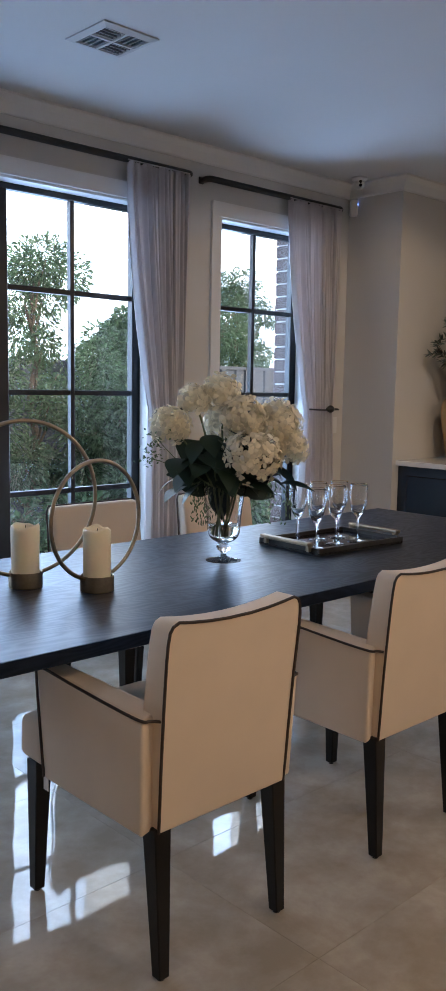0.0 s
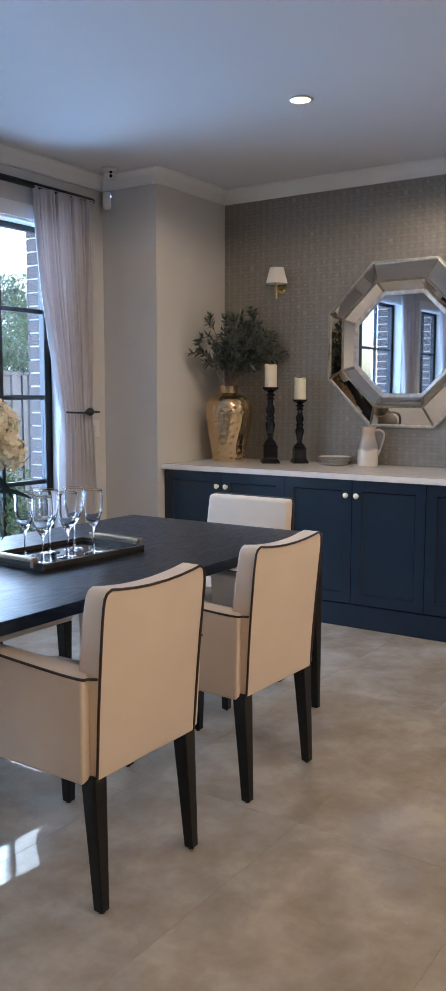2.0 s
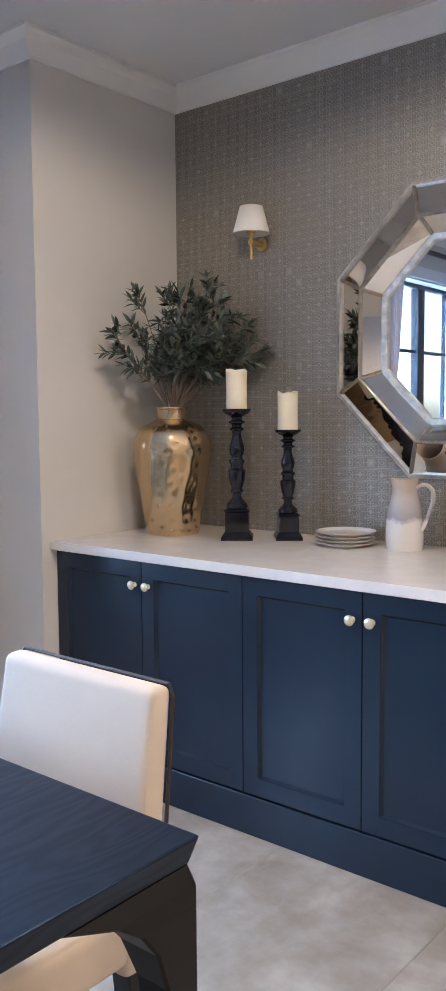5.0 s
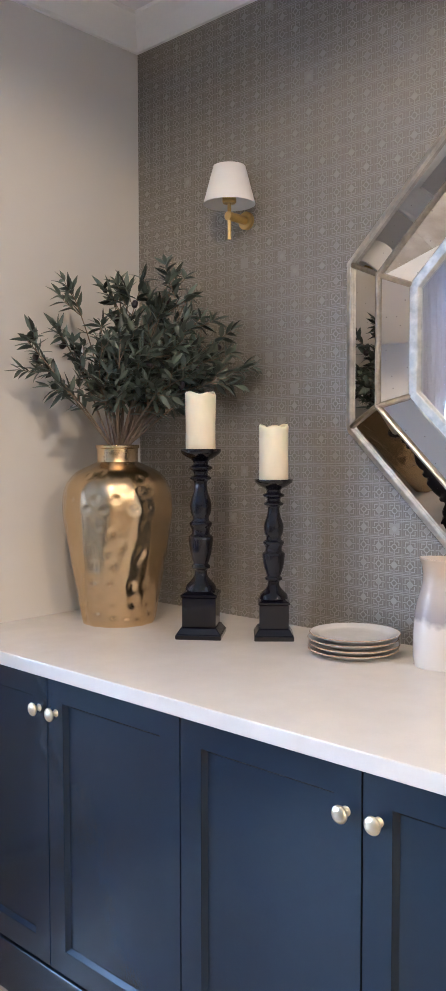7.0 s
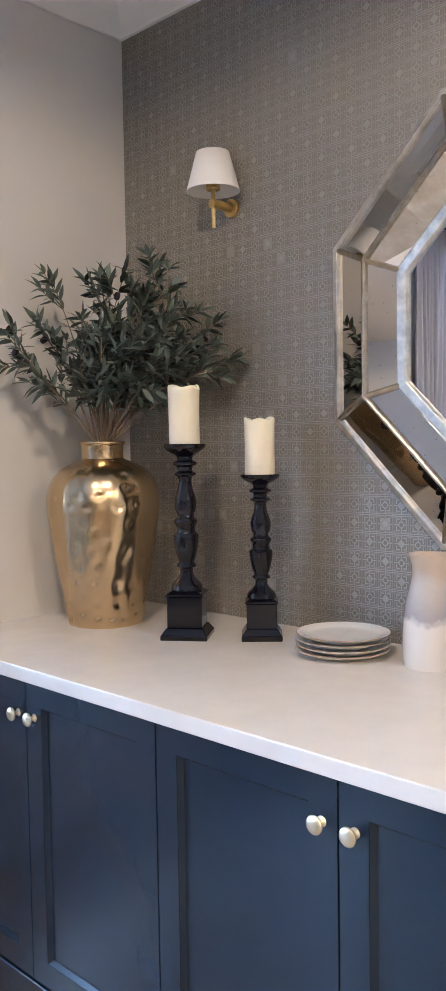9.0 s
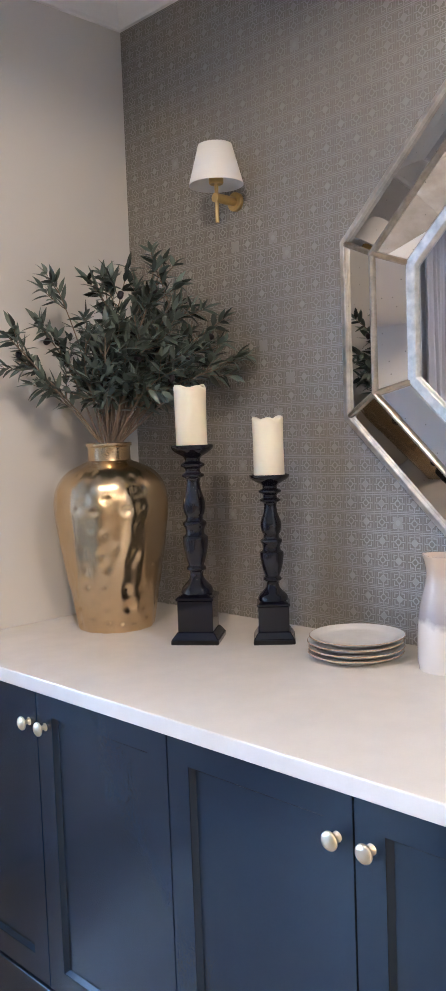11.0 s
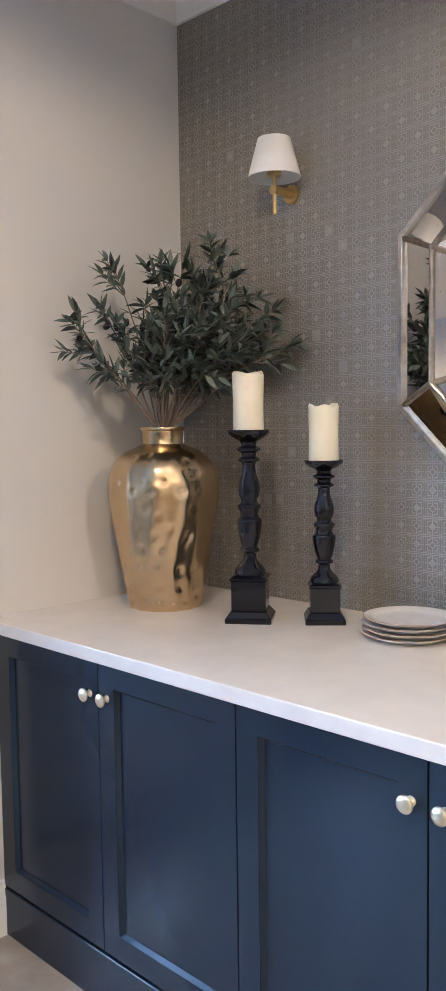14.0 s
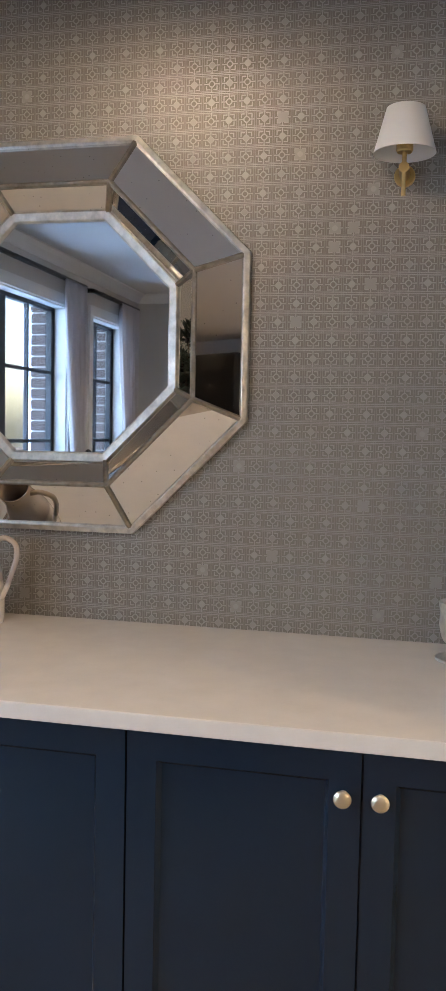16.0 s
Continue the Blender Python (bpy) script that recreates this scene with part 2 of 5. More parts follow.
def sheer_material():
    """Light grey-lilac curtain cloth that lets some daylight through."""
    m = material("curtain_cloth", (0.68, 0.64, 0.64), 0.9, vary=0.05, bump=0.25, bump_scale=600)
    n, l = m.node_tree.nodes, m.node_tree.links
    tr, mix = n.new("ShaderNodeBsdfTranslucent"), n.new("ShaderNodeMixShader")
    tr.inputs[0].default_value = (0.62, 0.58, 0.60, 1)
    mix.inputs[0].default_value = 0.35
    l.new(n["Principled BSDF"].outputs[0], mix.inputs[1])
    l.new(tr.outputs[0], mix.inputs[2])
    l.new(mix.outputs[0], n["Material Output"].inputs[0])
    return m


def leaf_material(name, colour, random_amount=0.35, through_=0.25, rough=0.5):
    m = bpy.data.materials.new(name)
    m.use_nodes = True
    n, l = m.node_tree.nodes, m.node_tree.links
    p = n["Principled BSDF"]
    geo = n.new("ShaderNodeNewGeometry")
    r = n.new("ShaderNodeMapRange")
    r.inputs["To Min"].default_value, r.inputs["To Max"].default_value = 1 - random_amount, 1 + random_amount * 1.3
    l.new(geo.outputs["Random Per Island"], r.inputs["Value"])
    s = n.new("ShaderNodeVectorMath")
    s.operation = "SCALE"
    s.inputs[0].default_value = colour
    l.new(r.outputs[0], s.inputs["Scale"])
    l.new(s.outputs[0], p.inputs["Base Color"])
    p.inputs["Roughness"].default_value = rough
    tr, mix = n.new("ShaderNodeBsdfTranslucent"), n.new("ShaderNodeMixShader")
    l.new(s.outputs[0], tr.inputs[0])
    mix.inputs[0].default_value = through_
    l.new(p.outputs[0], mix.inputs[1])
    l.new(tr.outputs[0], mix.inputs[2])
    l.new(mix.outputs[0], n["Material Output"].inputs[0])
    return m


def gold_material():
    """Hammered brass: soft dimples in a polished, faintly clouded metal."""
    m = material("hammered_brass", (0.58, 0.43, 0.26), 0.23, 1.0, vary=0.12, scale=9)
    n, l = m.node_tree.nodes, m.node_tree.links
    tc, vor = n.new("ShaderNodeTexCoord"), n.new("ShaderNodeTexVoronoi")
    vor.inputs["Scale"].default_value = 24
    vor.feature = "SMOOTH_F1"
    l.new(tc.outputs["Object"], vor.inputs["Vector"])
    b = n.new("ShaderNodeBump")
    b.inputs["Strength"].default_value, b.inputs["Distance"].default_value = 0.1, 0.004
    l.new(vor.outputs["Distance"], b.inputs["Height"])
    l.new(b.outputs[0], n["Principled BSDF"].inputs["Normal"])
    return m


def glaze_material():
    """Stoneware glaze: white foot, grey-lilac run in the middle, beige lip."""
    m = material("run_glaze", (0.7, 0.66, 0.62), 0.1, vary=0.06)
    n, l = m.node_tree.nodes, m.node_tree.links
    tc, sep, nz = n.new("ShaderNodeTexCoord"), n.new("ShaderNodeSeparateXYZ"), n.new("ShaderNodeTexNoise")
    nz.inputs["Scale"].default_value, nz.inputs["Detail"].default_value = 26.0, 3.0
    l.new(tc.outputs["Object"], sep.inputs[0])
    l.new(tc.outputs["Object"], nz.inputs[0])
    a = n.new("ShaderNodeMath")
    a.operation = "MULTIPLY_ADD"
    a.inputs[1].default_value = 0.05
    l.new(nz.outputs["Fac"], a.inputs[0])
    l.new(sep.outputs["Z"], a.inputs[2])
    r = n.new("ShaderNodeMapRange")
    r.inputs["From Min"].default_value, r.inputs["From Max"].default_value = 0.0, 0.28
    l.new(a.outputs[0], r.inputs["Value"])
    ramp = n.new("ShaderNodeValToRGB")
    e = ramp.color_ramp.elements
    e[0].position, e[0].color = 0.44, (0.68, 0.645, 0.61, 1)
    e[1].position, e[1].color = 0.95, (0.52, 0.42, 0.33, 1)
    for pos, c in ((0.50, (0.36, 0.335, 0.345, 1)), (0.72, (0.47, 0.43, 0.41, 1)), (0.86, (0.48, 0.40, 0.33, 1))):
        e.new(pos).color = c
    l.new(r.outputs[0], ramp.inputs[0])
    l.new(ramp.outputs[0], n["Principled BSDF"].inputs["Base Color"])
    return m


PAINT = material("wall_paint", (0.62, 0.595, 0.56), 0.75, vary=0.03, scale=2.0, bump=0.12, bump_scale=350)
CEIL = material("ceiling_paint", (0.66, 0.66, 0.665), 0.85, vary=0.02, scale=1.5, bump=0.08, bump_scale=300)
TRIM = material("white_gloss_trim", (0.78, 0.77, 0.75), 0.38, vary=0.03, scale=3.0)
PAPER = wallpaper_material()
TILE = tile_material()
GROUT = material("tile_grout", (0.47, 0.42, 0.365), 0.85, vary=0.1, scale=30)
OAK = wood_material()
STONE = material("white_stone_top", (0.71, 0.665, 0.61), 0.2, vary=0.05, scale=14, bump=0.02, bump_scale=260)
NAVY = material("navy_cabinet_paint", (0.0105, 0.021, 0.038), 0.23, vary=0.1, scale=5, bump=0.04, bump_scale=220, Specular_IOR_Level=0.42)
FABRIC = material("cream_upholstery", (0.70, 0.58, 0.47), 0.92, vary=0.05, scale=6, bump=0.35, bump_scale=520)
PIPING = material("dark_piping", (0.035, 0.022, 0.018), 0.55, vary=0.2, scale=60)
LEG = material("black_timber_leg", (0.008, 0.007, 0.007), 0.4, vary=0.2, scale=25, bump=0.1, bump_scale=140, Specular_IOR_Level=0.3)
FRAME = material("black_window_frame", (0.012, 0.014, 0.019), 0.35, vary=0.1)
BLACK = material("black_metal", (0.012, 0.012, 0.013), 0.4, vary=0.1)
LACQUER = material("black_lacquer", (0.004, 0.004, 0.009), 0.1, vary=0.15, Specular_IOR_Level=0.5)
BRASS = material("brushed_brass", (0.66, 0.47, 0.20), 0.34, 1.0, vary=0.1, scale=40)
BRONZE = material("aged_bronze", (0.30, 0.24, 0.17), 0.34, 1.0, vary=0.2, scale=30)
KNOB = material("champagne_knob", (0.86, 0.75, 0.55), 0.34, 1.0, vary=0.06)
SILVER = material("silver_leaf_frame", (0.66, 0.63, 0.57), 0.34, 0.85, vary=0.34, scale=34, bump=0.2, bump_scale=90)
SILVERDARK = material("tarnished_silver_strip", (0.34, 0.30, 0.25), 0.34, 0.9, vary=0.35, scale=40, bump=0.2, bump_scale=120)
MIRROR = mirror_material("mirror_glass", (0.80, 0.83, 0.86), 0.0)
MIRRORAGED = mirror_material("aged_mirror_glass", (0.75, 0.735, 0.71), 0.5)
GOLD = gold_material()
WAX = material("ivory_wax", (0.80, 0.72, 0.55), 0.5, vary=0.05, scale=20, Subsurface_Weight=0.08)
CERAMIC = material("grey_stoneware", (0.70, 0.68, 0.66), 0.16, vary=0.08, scale=20)
RIMGLAZE = material("brown_rim_glaze", (0.36, 0.25, 0.17), 0.25, vary=0.2, scale=40)
GLAZE = glaze_material()
SHADE = material("white_linen_shade", (0.78, 0.76, 0.73), 0.85, vary=0.03, bump=0.15, bump_scale=700)
CURTAIN = sheer_material()
TRAYWOOD = material("dark_tray_wood", (0.020, 0.017, 0.015), 0.34, vary=0.25, scale=30)
BULB = emitting("filament_bulb", (1.0, 0.66, 0.32), 0.8)
GLASS = glass_material("clear_crystal")
WATER = glass_material("vase_water", (0.90, 0.93, 0.80), ior=1.33)
PANE = pane_material()
PLASTIC = material("white_plastic", (0.72, 0.71, 0.69), 0.4, vary=0.03)
VENTGREY = material("grey_vent_plastic", (0.34, 0.34, 0.35), 0.5, vary=0.05)
VENTFRAME = material("pale_vent_frame", (0.55, 0.55, 0.56), 0.6, vary=0.04)
LENS = material("dark_lens", (0.01, 0.01, 0.012), 0.1)
GLOW = emitting("downlight_glow", (1.0, 0.72, 0.42), 6.0)
SKYGLOW = emitting("pale_sky", (0.52, 0.76, 1.0), 1.9)
BLUELED = emitting("blue_indicator", (0.15, 0.3, 1.0), 6.0)
OLIVE = leaf_material("olive_leaf", (0.092, 0.118, 0.098), 0.75, 0.12, 0.4)
TWIG = material("olive_twig", (0.20, 0.15, 0.11), 0.8, vary=0.2, scale=40)
FRUIT = material("olive_fruit", (0.02, 0.012, 0.018), 0.3)
PETAL = leaf_material("hydrangea_petal", (0.80, 0.73, 0.57), 0.16, 0.3, 0.7)
DARKLEAF = leaf_material("hydrangea_leaf", (0.009, 0.025, 0.015), 0.5, 0.1, 0.5)
FERN = leaf_material("fern_sprig", (0.13, 0.18, 0.10), 0.4, 0.2, 0.6)
STEM = material("green_stem", (0.10, 0.13, 0.06), 0.6)
GARDENLEAF = leaf_material("garden_leaf", (0.10, 0.17, 0.095), 0.6, 0.5, 0.42)
DARKHEDGE = leaf_material("dark_hedge_leaf", (0.085, 0.15, 0.085), 0.55, 0.45, 0.45)
BARK = material("tree_bark", (0.16, 0.12, 0.09), 0.9, vary=0.3, scale=20, bump=0.5, bump_scale=60)
SOIL = material("garden_soil", (0.09, 0.07, 0.055), 0.95, vary=0.35, scale=6, bump=0.6, bump_scale=30)
FENCE = material("grey_steel_fence", (0.068, 0.09, 0.12), 0.6, vary=0.08, scale=4)
BRICK = material("dark_brown_brick", (0.085, 0.058, 0.05), 0.85, vary=0.3, scale=18, bump=0.5, bump_scale=90)
MORTAR = material("pale_mortar", (0.55, 0.52, 0.48), 0.95, vary=0.15, scale=30)
SCREEN = material("black_screen", (0.008, 0.008, 0.009), 0.12)
TAG = material("paper_label", (0.7, 0.68, 0.64), 0.8)


# ---- building tools ----
def part(name, bm, mat, parent=None, label="", smooth=False):
    me = bpy.data.meshes.new(name)
    bm.to_mesh(me)
    bm.free()
    if smooth:
        me.shade_smooth()
    me.materials.append(mat)
    ob = new(name, me)
    if parent is not None:
        ob.parent = parent
    if label:
        ob["label"] = label
    return ob


def thing(name, at, label, category, group="", turn=0, kind=""):
    ob = new(name)
    ob.empty_display_size = 0.05
    ob.matrix_world = pose(*at, 0, 0, turn)
    return tagged(ob, label, category, group, kind)


def mesh_of(name, verts, faces, mat, parent=None, label="", smooth=False):
    me = bpy.data.meshes.new(name)
    me.from_pydata(verts, [], faces)
    if smooth:
        me.shade_smooth()
    me.materials.append(mat)
    ob = new(name, me)
    if parent is not None:
        ob.parent = parent
    if label:
        ob["label"] = label
    return ob


def hexa(bm, low, high):
    """A solid between two quads (four points each, same turn)."""
    a, b = [bm.verts.new(p) for p in low], [bm.verts.new(p) for p in high]
    faces = [a[::-1], b] + [[a[i], a[(i + 1) % 4], b[(i + 1) % 4], b[i]] for i in range(4)]
    return [bm.faces.new(f) for f in faces]


def box(bm, x0, x1, y0, y1, z0, z1):
    q = [(x0, y0), (x1, y0), (x1, y1), (x0, y1)]
    return hexa(bm, [(x, y, z0) for x, y in q], [(x, y, z1) for x, y in q])


def rounded(bm, width, segments=2):
    bmesh.ops.recalc_face_normals(bm, faces=bm.faces)
    bmesh.ops.bevel(bm, geom=list(bm.edges), offset=width, segments=segments, profile=0.6, affect="EDGES", clamp_overlap=True)
    return bm


def block(x0, x1, y0, y1, z0, z1, bevel=0.0, segments=2):
    bm = bmesh.new()
    box(bm, x0, x1, y0, y1, z0, z1)
    return rounded(bm, bevel, segments) if bevel else bm


def lathe(profile, seg=40, cx=0.0, cy=0.0, bm=None):
    """Turns (radius, height) pairs round the upright axis."""
    bm = bm or bmesh.new()
    rings = []
    for r, z in profile:
        if r < 1e-6:
            rings.append([bm.verts.new((cx, cy, z))])
        else:
            rings.append([bm.verts.new((cx + r * math.cos(2 * math.pi * k / seg), cy + r * math.sin(2 * math.pi * k / seg), z)) for k in range(seg)])
    for a, b in zip(rings, rings[1:]):
        for k in range(seg):
            j = (k + 1) % seg
            if len(a) == 1 and len(b) > 1:
                bm.faces.new((a[0], b[j], b[k]))
            elif len(b) == 1 and len(a) > 1:
                bm.faces.new((a[k], a[j], b[0]))
            elif len(a) > 1:
                bm.faces.new((a[k], a[j], b[j], b[k]))
    bmesh.ops.recalc_face_normals(bm, faces=bm.faces)
    return bm


def smooth_profile(points, steps=5):
    """More points along a profile, on a rounded course through those given."""
    out = []
    for i in range(len(points) - 1):
        p0, p1, p2, p3 = (np.array(points[max(0, min(len(points) - 1, i + k))]) for k in (-1, 0, 1, 2))
        for s in range(steps):
            t = s / steps
            out.append(tuple(0.5 * (2 * p1 + (p2 - p0) * t + (2 * p0 - 5 * p1 + 4 * p2 - p3) * t * t + (3 * p1 - p0 - 3 * p2 + p3) * t ** 3)))
    out.append(tuple(points[-1]))
    return [(max(0.0, float(p[0])), float(p[1])) if len(p) == 2 else tuple(float(v) for v in p) for p in out]


def tube(path, radius, seg=8, closed=False, bm=None, taper=1.0):
    bm = bm or bmesh.new()
    pts = [Vector(p) for p in path]
    n = len(pts)
    rings, up = [], None
    for i, p in enumerate(pts):
        a, b = pts[(i - 1) % n if closed else max(i - 1, 0)], pts[(i + 1) % n if closed else min(i + 1, n - 1)]
        d = (b - a).normalized()
        if up is None:
            up = d.orthogonal().normalized()
        up = (up - d * up.dot(d)).normalized()
        side = d.cross(up)
        r = radius * (1 + (taper - 1) * i / max(n - 1, 1))
        rings.append([bm.verts.new(p + (up * math.cos(2 * math.pi * k / seg) + side * math.sin(2 * math.pi * k / seg)) * r) for k in range(seg)])
    pairs = list(zip(rings, rings[1:])) + ([(rings[-1], rings[0])] if closed else [])
    for a, b in pairs:
        for k in range(seg):
            bm.faces.new((a[k], a[(k + 1) % seg], b[(k + 1) % seg], b[k]))
    if not closed:
        bm.faces.new(rings[0][::-1])
        bm.faces.new(rings[-1])
    bmesh.ops.recalc_face_normals(bm, faces=bm.faces)
    return bm


def structure(name, bm, mat, label, parent=None, smooth=False):
    return tagged(part(name, bm, mat, parent, smooth=smooth), label, "", "", "structure")


def extrude_profile(bm, profile, start, end, out, mitre0=0.0, mitre1=0.0):
    """A moulding: (out from the wall, height) pairs swept from start to end; mitres lengthen an end with the distance out."""
    s, e, o = Vector(start), Vector(end), Vector(out)
    d = (e - s).normalized()
    a = [bm.verts.new(s + o * p + Vector((0, 0, h)) + d * (p * mitre0)) for p, h in profile]
    b = [bm.verts.new(e + o * p + Vector((0, 0, h)) + d * (p * mitre1)) for p, h in profile]
    k = len(profile)
    for i in range(k):
        bm.faces.new((a[i], a[(i + 1) % k], b[(i + 1) % k], b[i]))
    bm.faces.new(a[::-1])
    bm.faces.new(b)
    bmesh.ops.recalc_face_normals(bm, faces=bm.faces)


# ---- the room ----
CEILING, WALL_X, WALL_Y, NIB_X, NIB_Y = 2.77, 7.78, 5.12, 6.993, 4.67
WEST, SOUTH, FAR_WEST = 1.62, -4.2, -4.6
BENCH_S = 1.955
structure("floor", block(FAR_WEST, 8.0, SOUTH, 5.3, -0.2, -0.0016), GROUT, "screed and grout bed under polished tiles")
structure("ceiling", block(FAR_WEST - 0.2, 8.0, SOUTH - 0.2, 5.42, CEILING, CEILING + 0.15), CEIL, "flat white painted plaster ceiling")
structure("wall_east", block(WALL_X, WALL_X + 0.2, BENCH_S - 0.5, 5.12, -0.2, CEILING), PAPER, "feature wall in taupe and silver lattice wallpaper")
structure("wall_nib_north", block(NIB_X, WALL_X, NIB_Y, WALL_Y, -0.2, CEILING), PAINT, "cream painted wall nib beside the sideboard")
structure("wall_nib_south", block(NIB_X, WALL_X, SOUTH, BENCH_S, -0.2, CEILING), PAINT, "cream painted wall beyond the sideboard")
structure("wall_south", block(FAR_WEST, NIB_X, SOUTH - 0.2, SOUTH, -0.2, CEILING), PAINT, "cream painted end wall")
structure("wall_far_west", block(FAR_WEST - 0.2, FAR_WEST, SOUTH - 0.2, 2.4, -0.2, CEILING), PAINT, "cream painted wall of the adjoining room")
structure("wall_west", block(WEST - 0.15, WEST, 2.4, WALL_Y, -0.2, CEILING), PAINT, "cream painted side wall of the dining room")
structure("wall_hall", block(FAR_WEST, WEST - 0.15, 2.4, 2.55, -0.2, CEILING), PAINT, "cream painted return wall")

# window wall: piers, heads and aprons round three openings
HEAD, SILL = 2.40, 0.37
BRICK_OPEN = [(2.044, 2.876), (3.41, 5.46), (5.768, 6.60)]
OPEN = [(2.044, 2.876), (3.41, 5.25), (5.768, 6.60)]


def pierced(y0, y1, grow, openings):
    bm = bmesh.new()
    x = WEST - 0.15
    for a, b in openings:
        box(bm, x, a - grow, y0, y1, -0.2, CEILING)
        box(bm, a - grow, b + grow, y0, y1, HEAD + grow, CEILING)
        box(bm, a - grow, b + grow, y0, y1, -0.2, SILL - grow)
        x = b + grow
    box(bm, x, 8.0, y0, y1, -0.2, CEILING)
    return bm


structure("wall_north", pierced(WALL_Y, 5.30, 0.0, OPEN), PAINT, "cream painted window wall")
outer = structure("wall_brick", pierced(5.305, 5.415, 0.0, BRICK_OPEN), MORTAR, "outer leaf of dark brown brickwork with pale mortar")

# cornice and skirting
COVE = [(0, -0.085), (0.012, -0.085), (0.016, -0.076), (0.028, -0.062), (0.05, -0.036), (0.07, -0.02), (0.08, -0.014), (0.084, -0.012), (0.084, 0), (0, 0)]
bm = bmesh.new()
extrude_profile(bm, COVE, (WALL_X, BENCH_S, CEILING), (WALL_X, NIB_Y, CEILING), (-1, 0, 0), 1, -1)
extrude_profile(bm, COVE, (NIB_X, NIB_Y, CEILING), (WALL_X, NIB_Y, CEILING), (0, -1, 0), -1, -1)
extrude_profile(bm, COVE, (NIB_X, NIB_Y, CEILING), (NIB_X, WALL_Y, CEILING), (-1, 0, 0), -1, -1)
extrude_profile(bm, COVE, (WEST, WALL_Y, CEILING), (NIB_X, WALL_Y, CEILING), (0, -1, 0), 1, -1)
extrude_profile(bm, COVE, (WEST, 2.4, CEILING), (WEST, WALL_Y, CEILING), (1, 0, 0), -1, -1)
extrude_profile(bm, COVE, (NIB_X, BENCH_S, CEILING), (WALL_X, BENCH_S, CEILING), (0, 1, 0), -1, -1)
extrude_profile(bm, COVE, (NIB_X, SOUTH, CEILING), (NIB_X, BENCH_S, CEILING), (-1, 0, 0), 1, 1)
extrude_profile(bm, COVE, (FAR_WEST, SOUTH, CEILING), (FAR_WEST, 2.4, CEILING), (1, 0, 0), 1, -1)
structure("cornice", bm, TRIM, "white coved plaster cornice")
SKIRT = [(0, 0), (0.018, 0), (0.018, 0.105), (0.014, 0.118), (0.014, 0.128), (0.008, 0.142), (0.008, 0.15), (0, 0.155)]
bm = bmesh.new()
extrude_profile(bm, SKIRT, (NIB_X, NIB_Y, 0), (NIB_X, WALL_Y, 0), (-1, 0, 0), -1, -1)
extrude_profile(bm, SKIRT, (NIB_X, NIB_Y, 0), (NIB_X + 0.07, NIB_Y, 0), (0, -1, 0), -1, 0)
extrude_profile(bm, SKIRT, (WEST, WALL_Y, 0), (NIB_X, WALL_Y, 0), (0, -1, 0), 1, -1)
extrude_profile(bm, SKIRT, (WEST, 2.4, 0), (WEST, WALL_Y, 0), (1, 0, 0), 0, -1)
extrude_profile(bm, SKIRT, (NIB_X, SOUTH, 0), (NIB_X, BENCH_S, 0), (-1, 0, 0), 0, 1)
extrude_profile(bm, SKIRT, (FAR_WEST, SOUTH, 0), (FAR_WEST, 2.4, 0), (1, 0, 0), 0, 0)
structure("baseboard", bm, TRIM, "tall white moulded skirting board")


# ---- windows ----
BARS = [1.876, 1.336, 0.795]


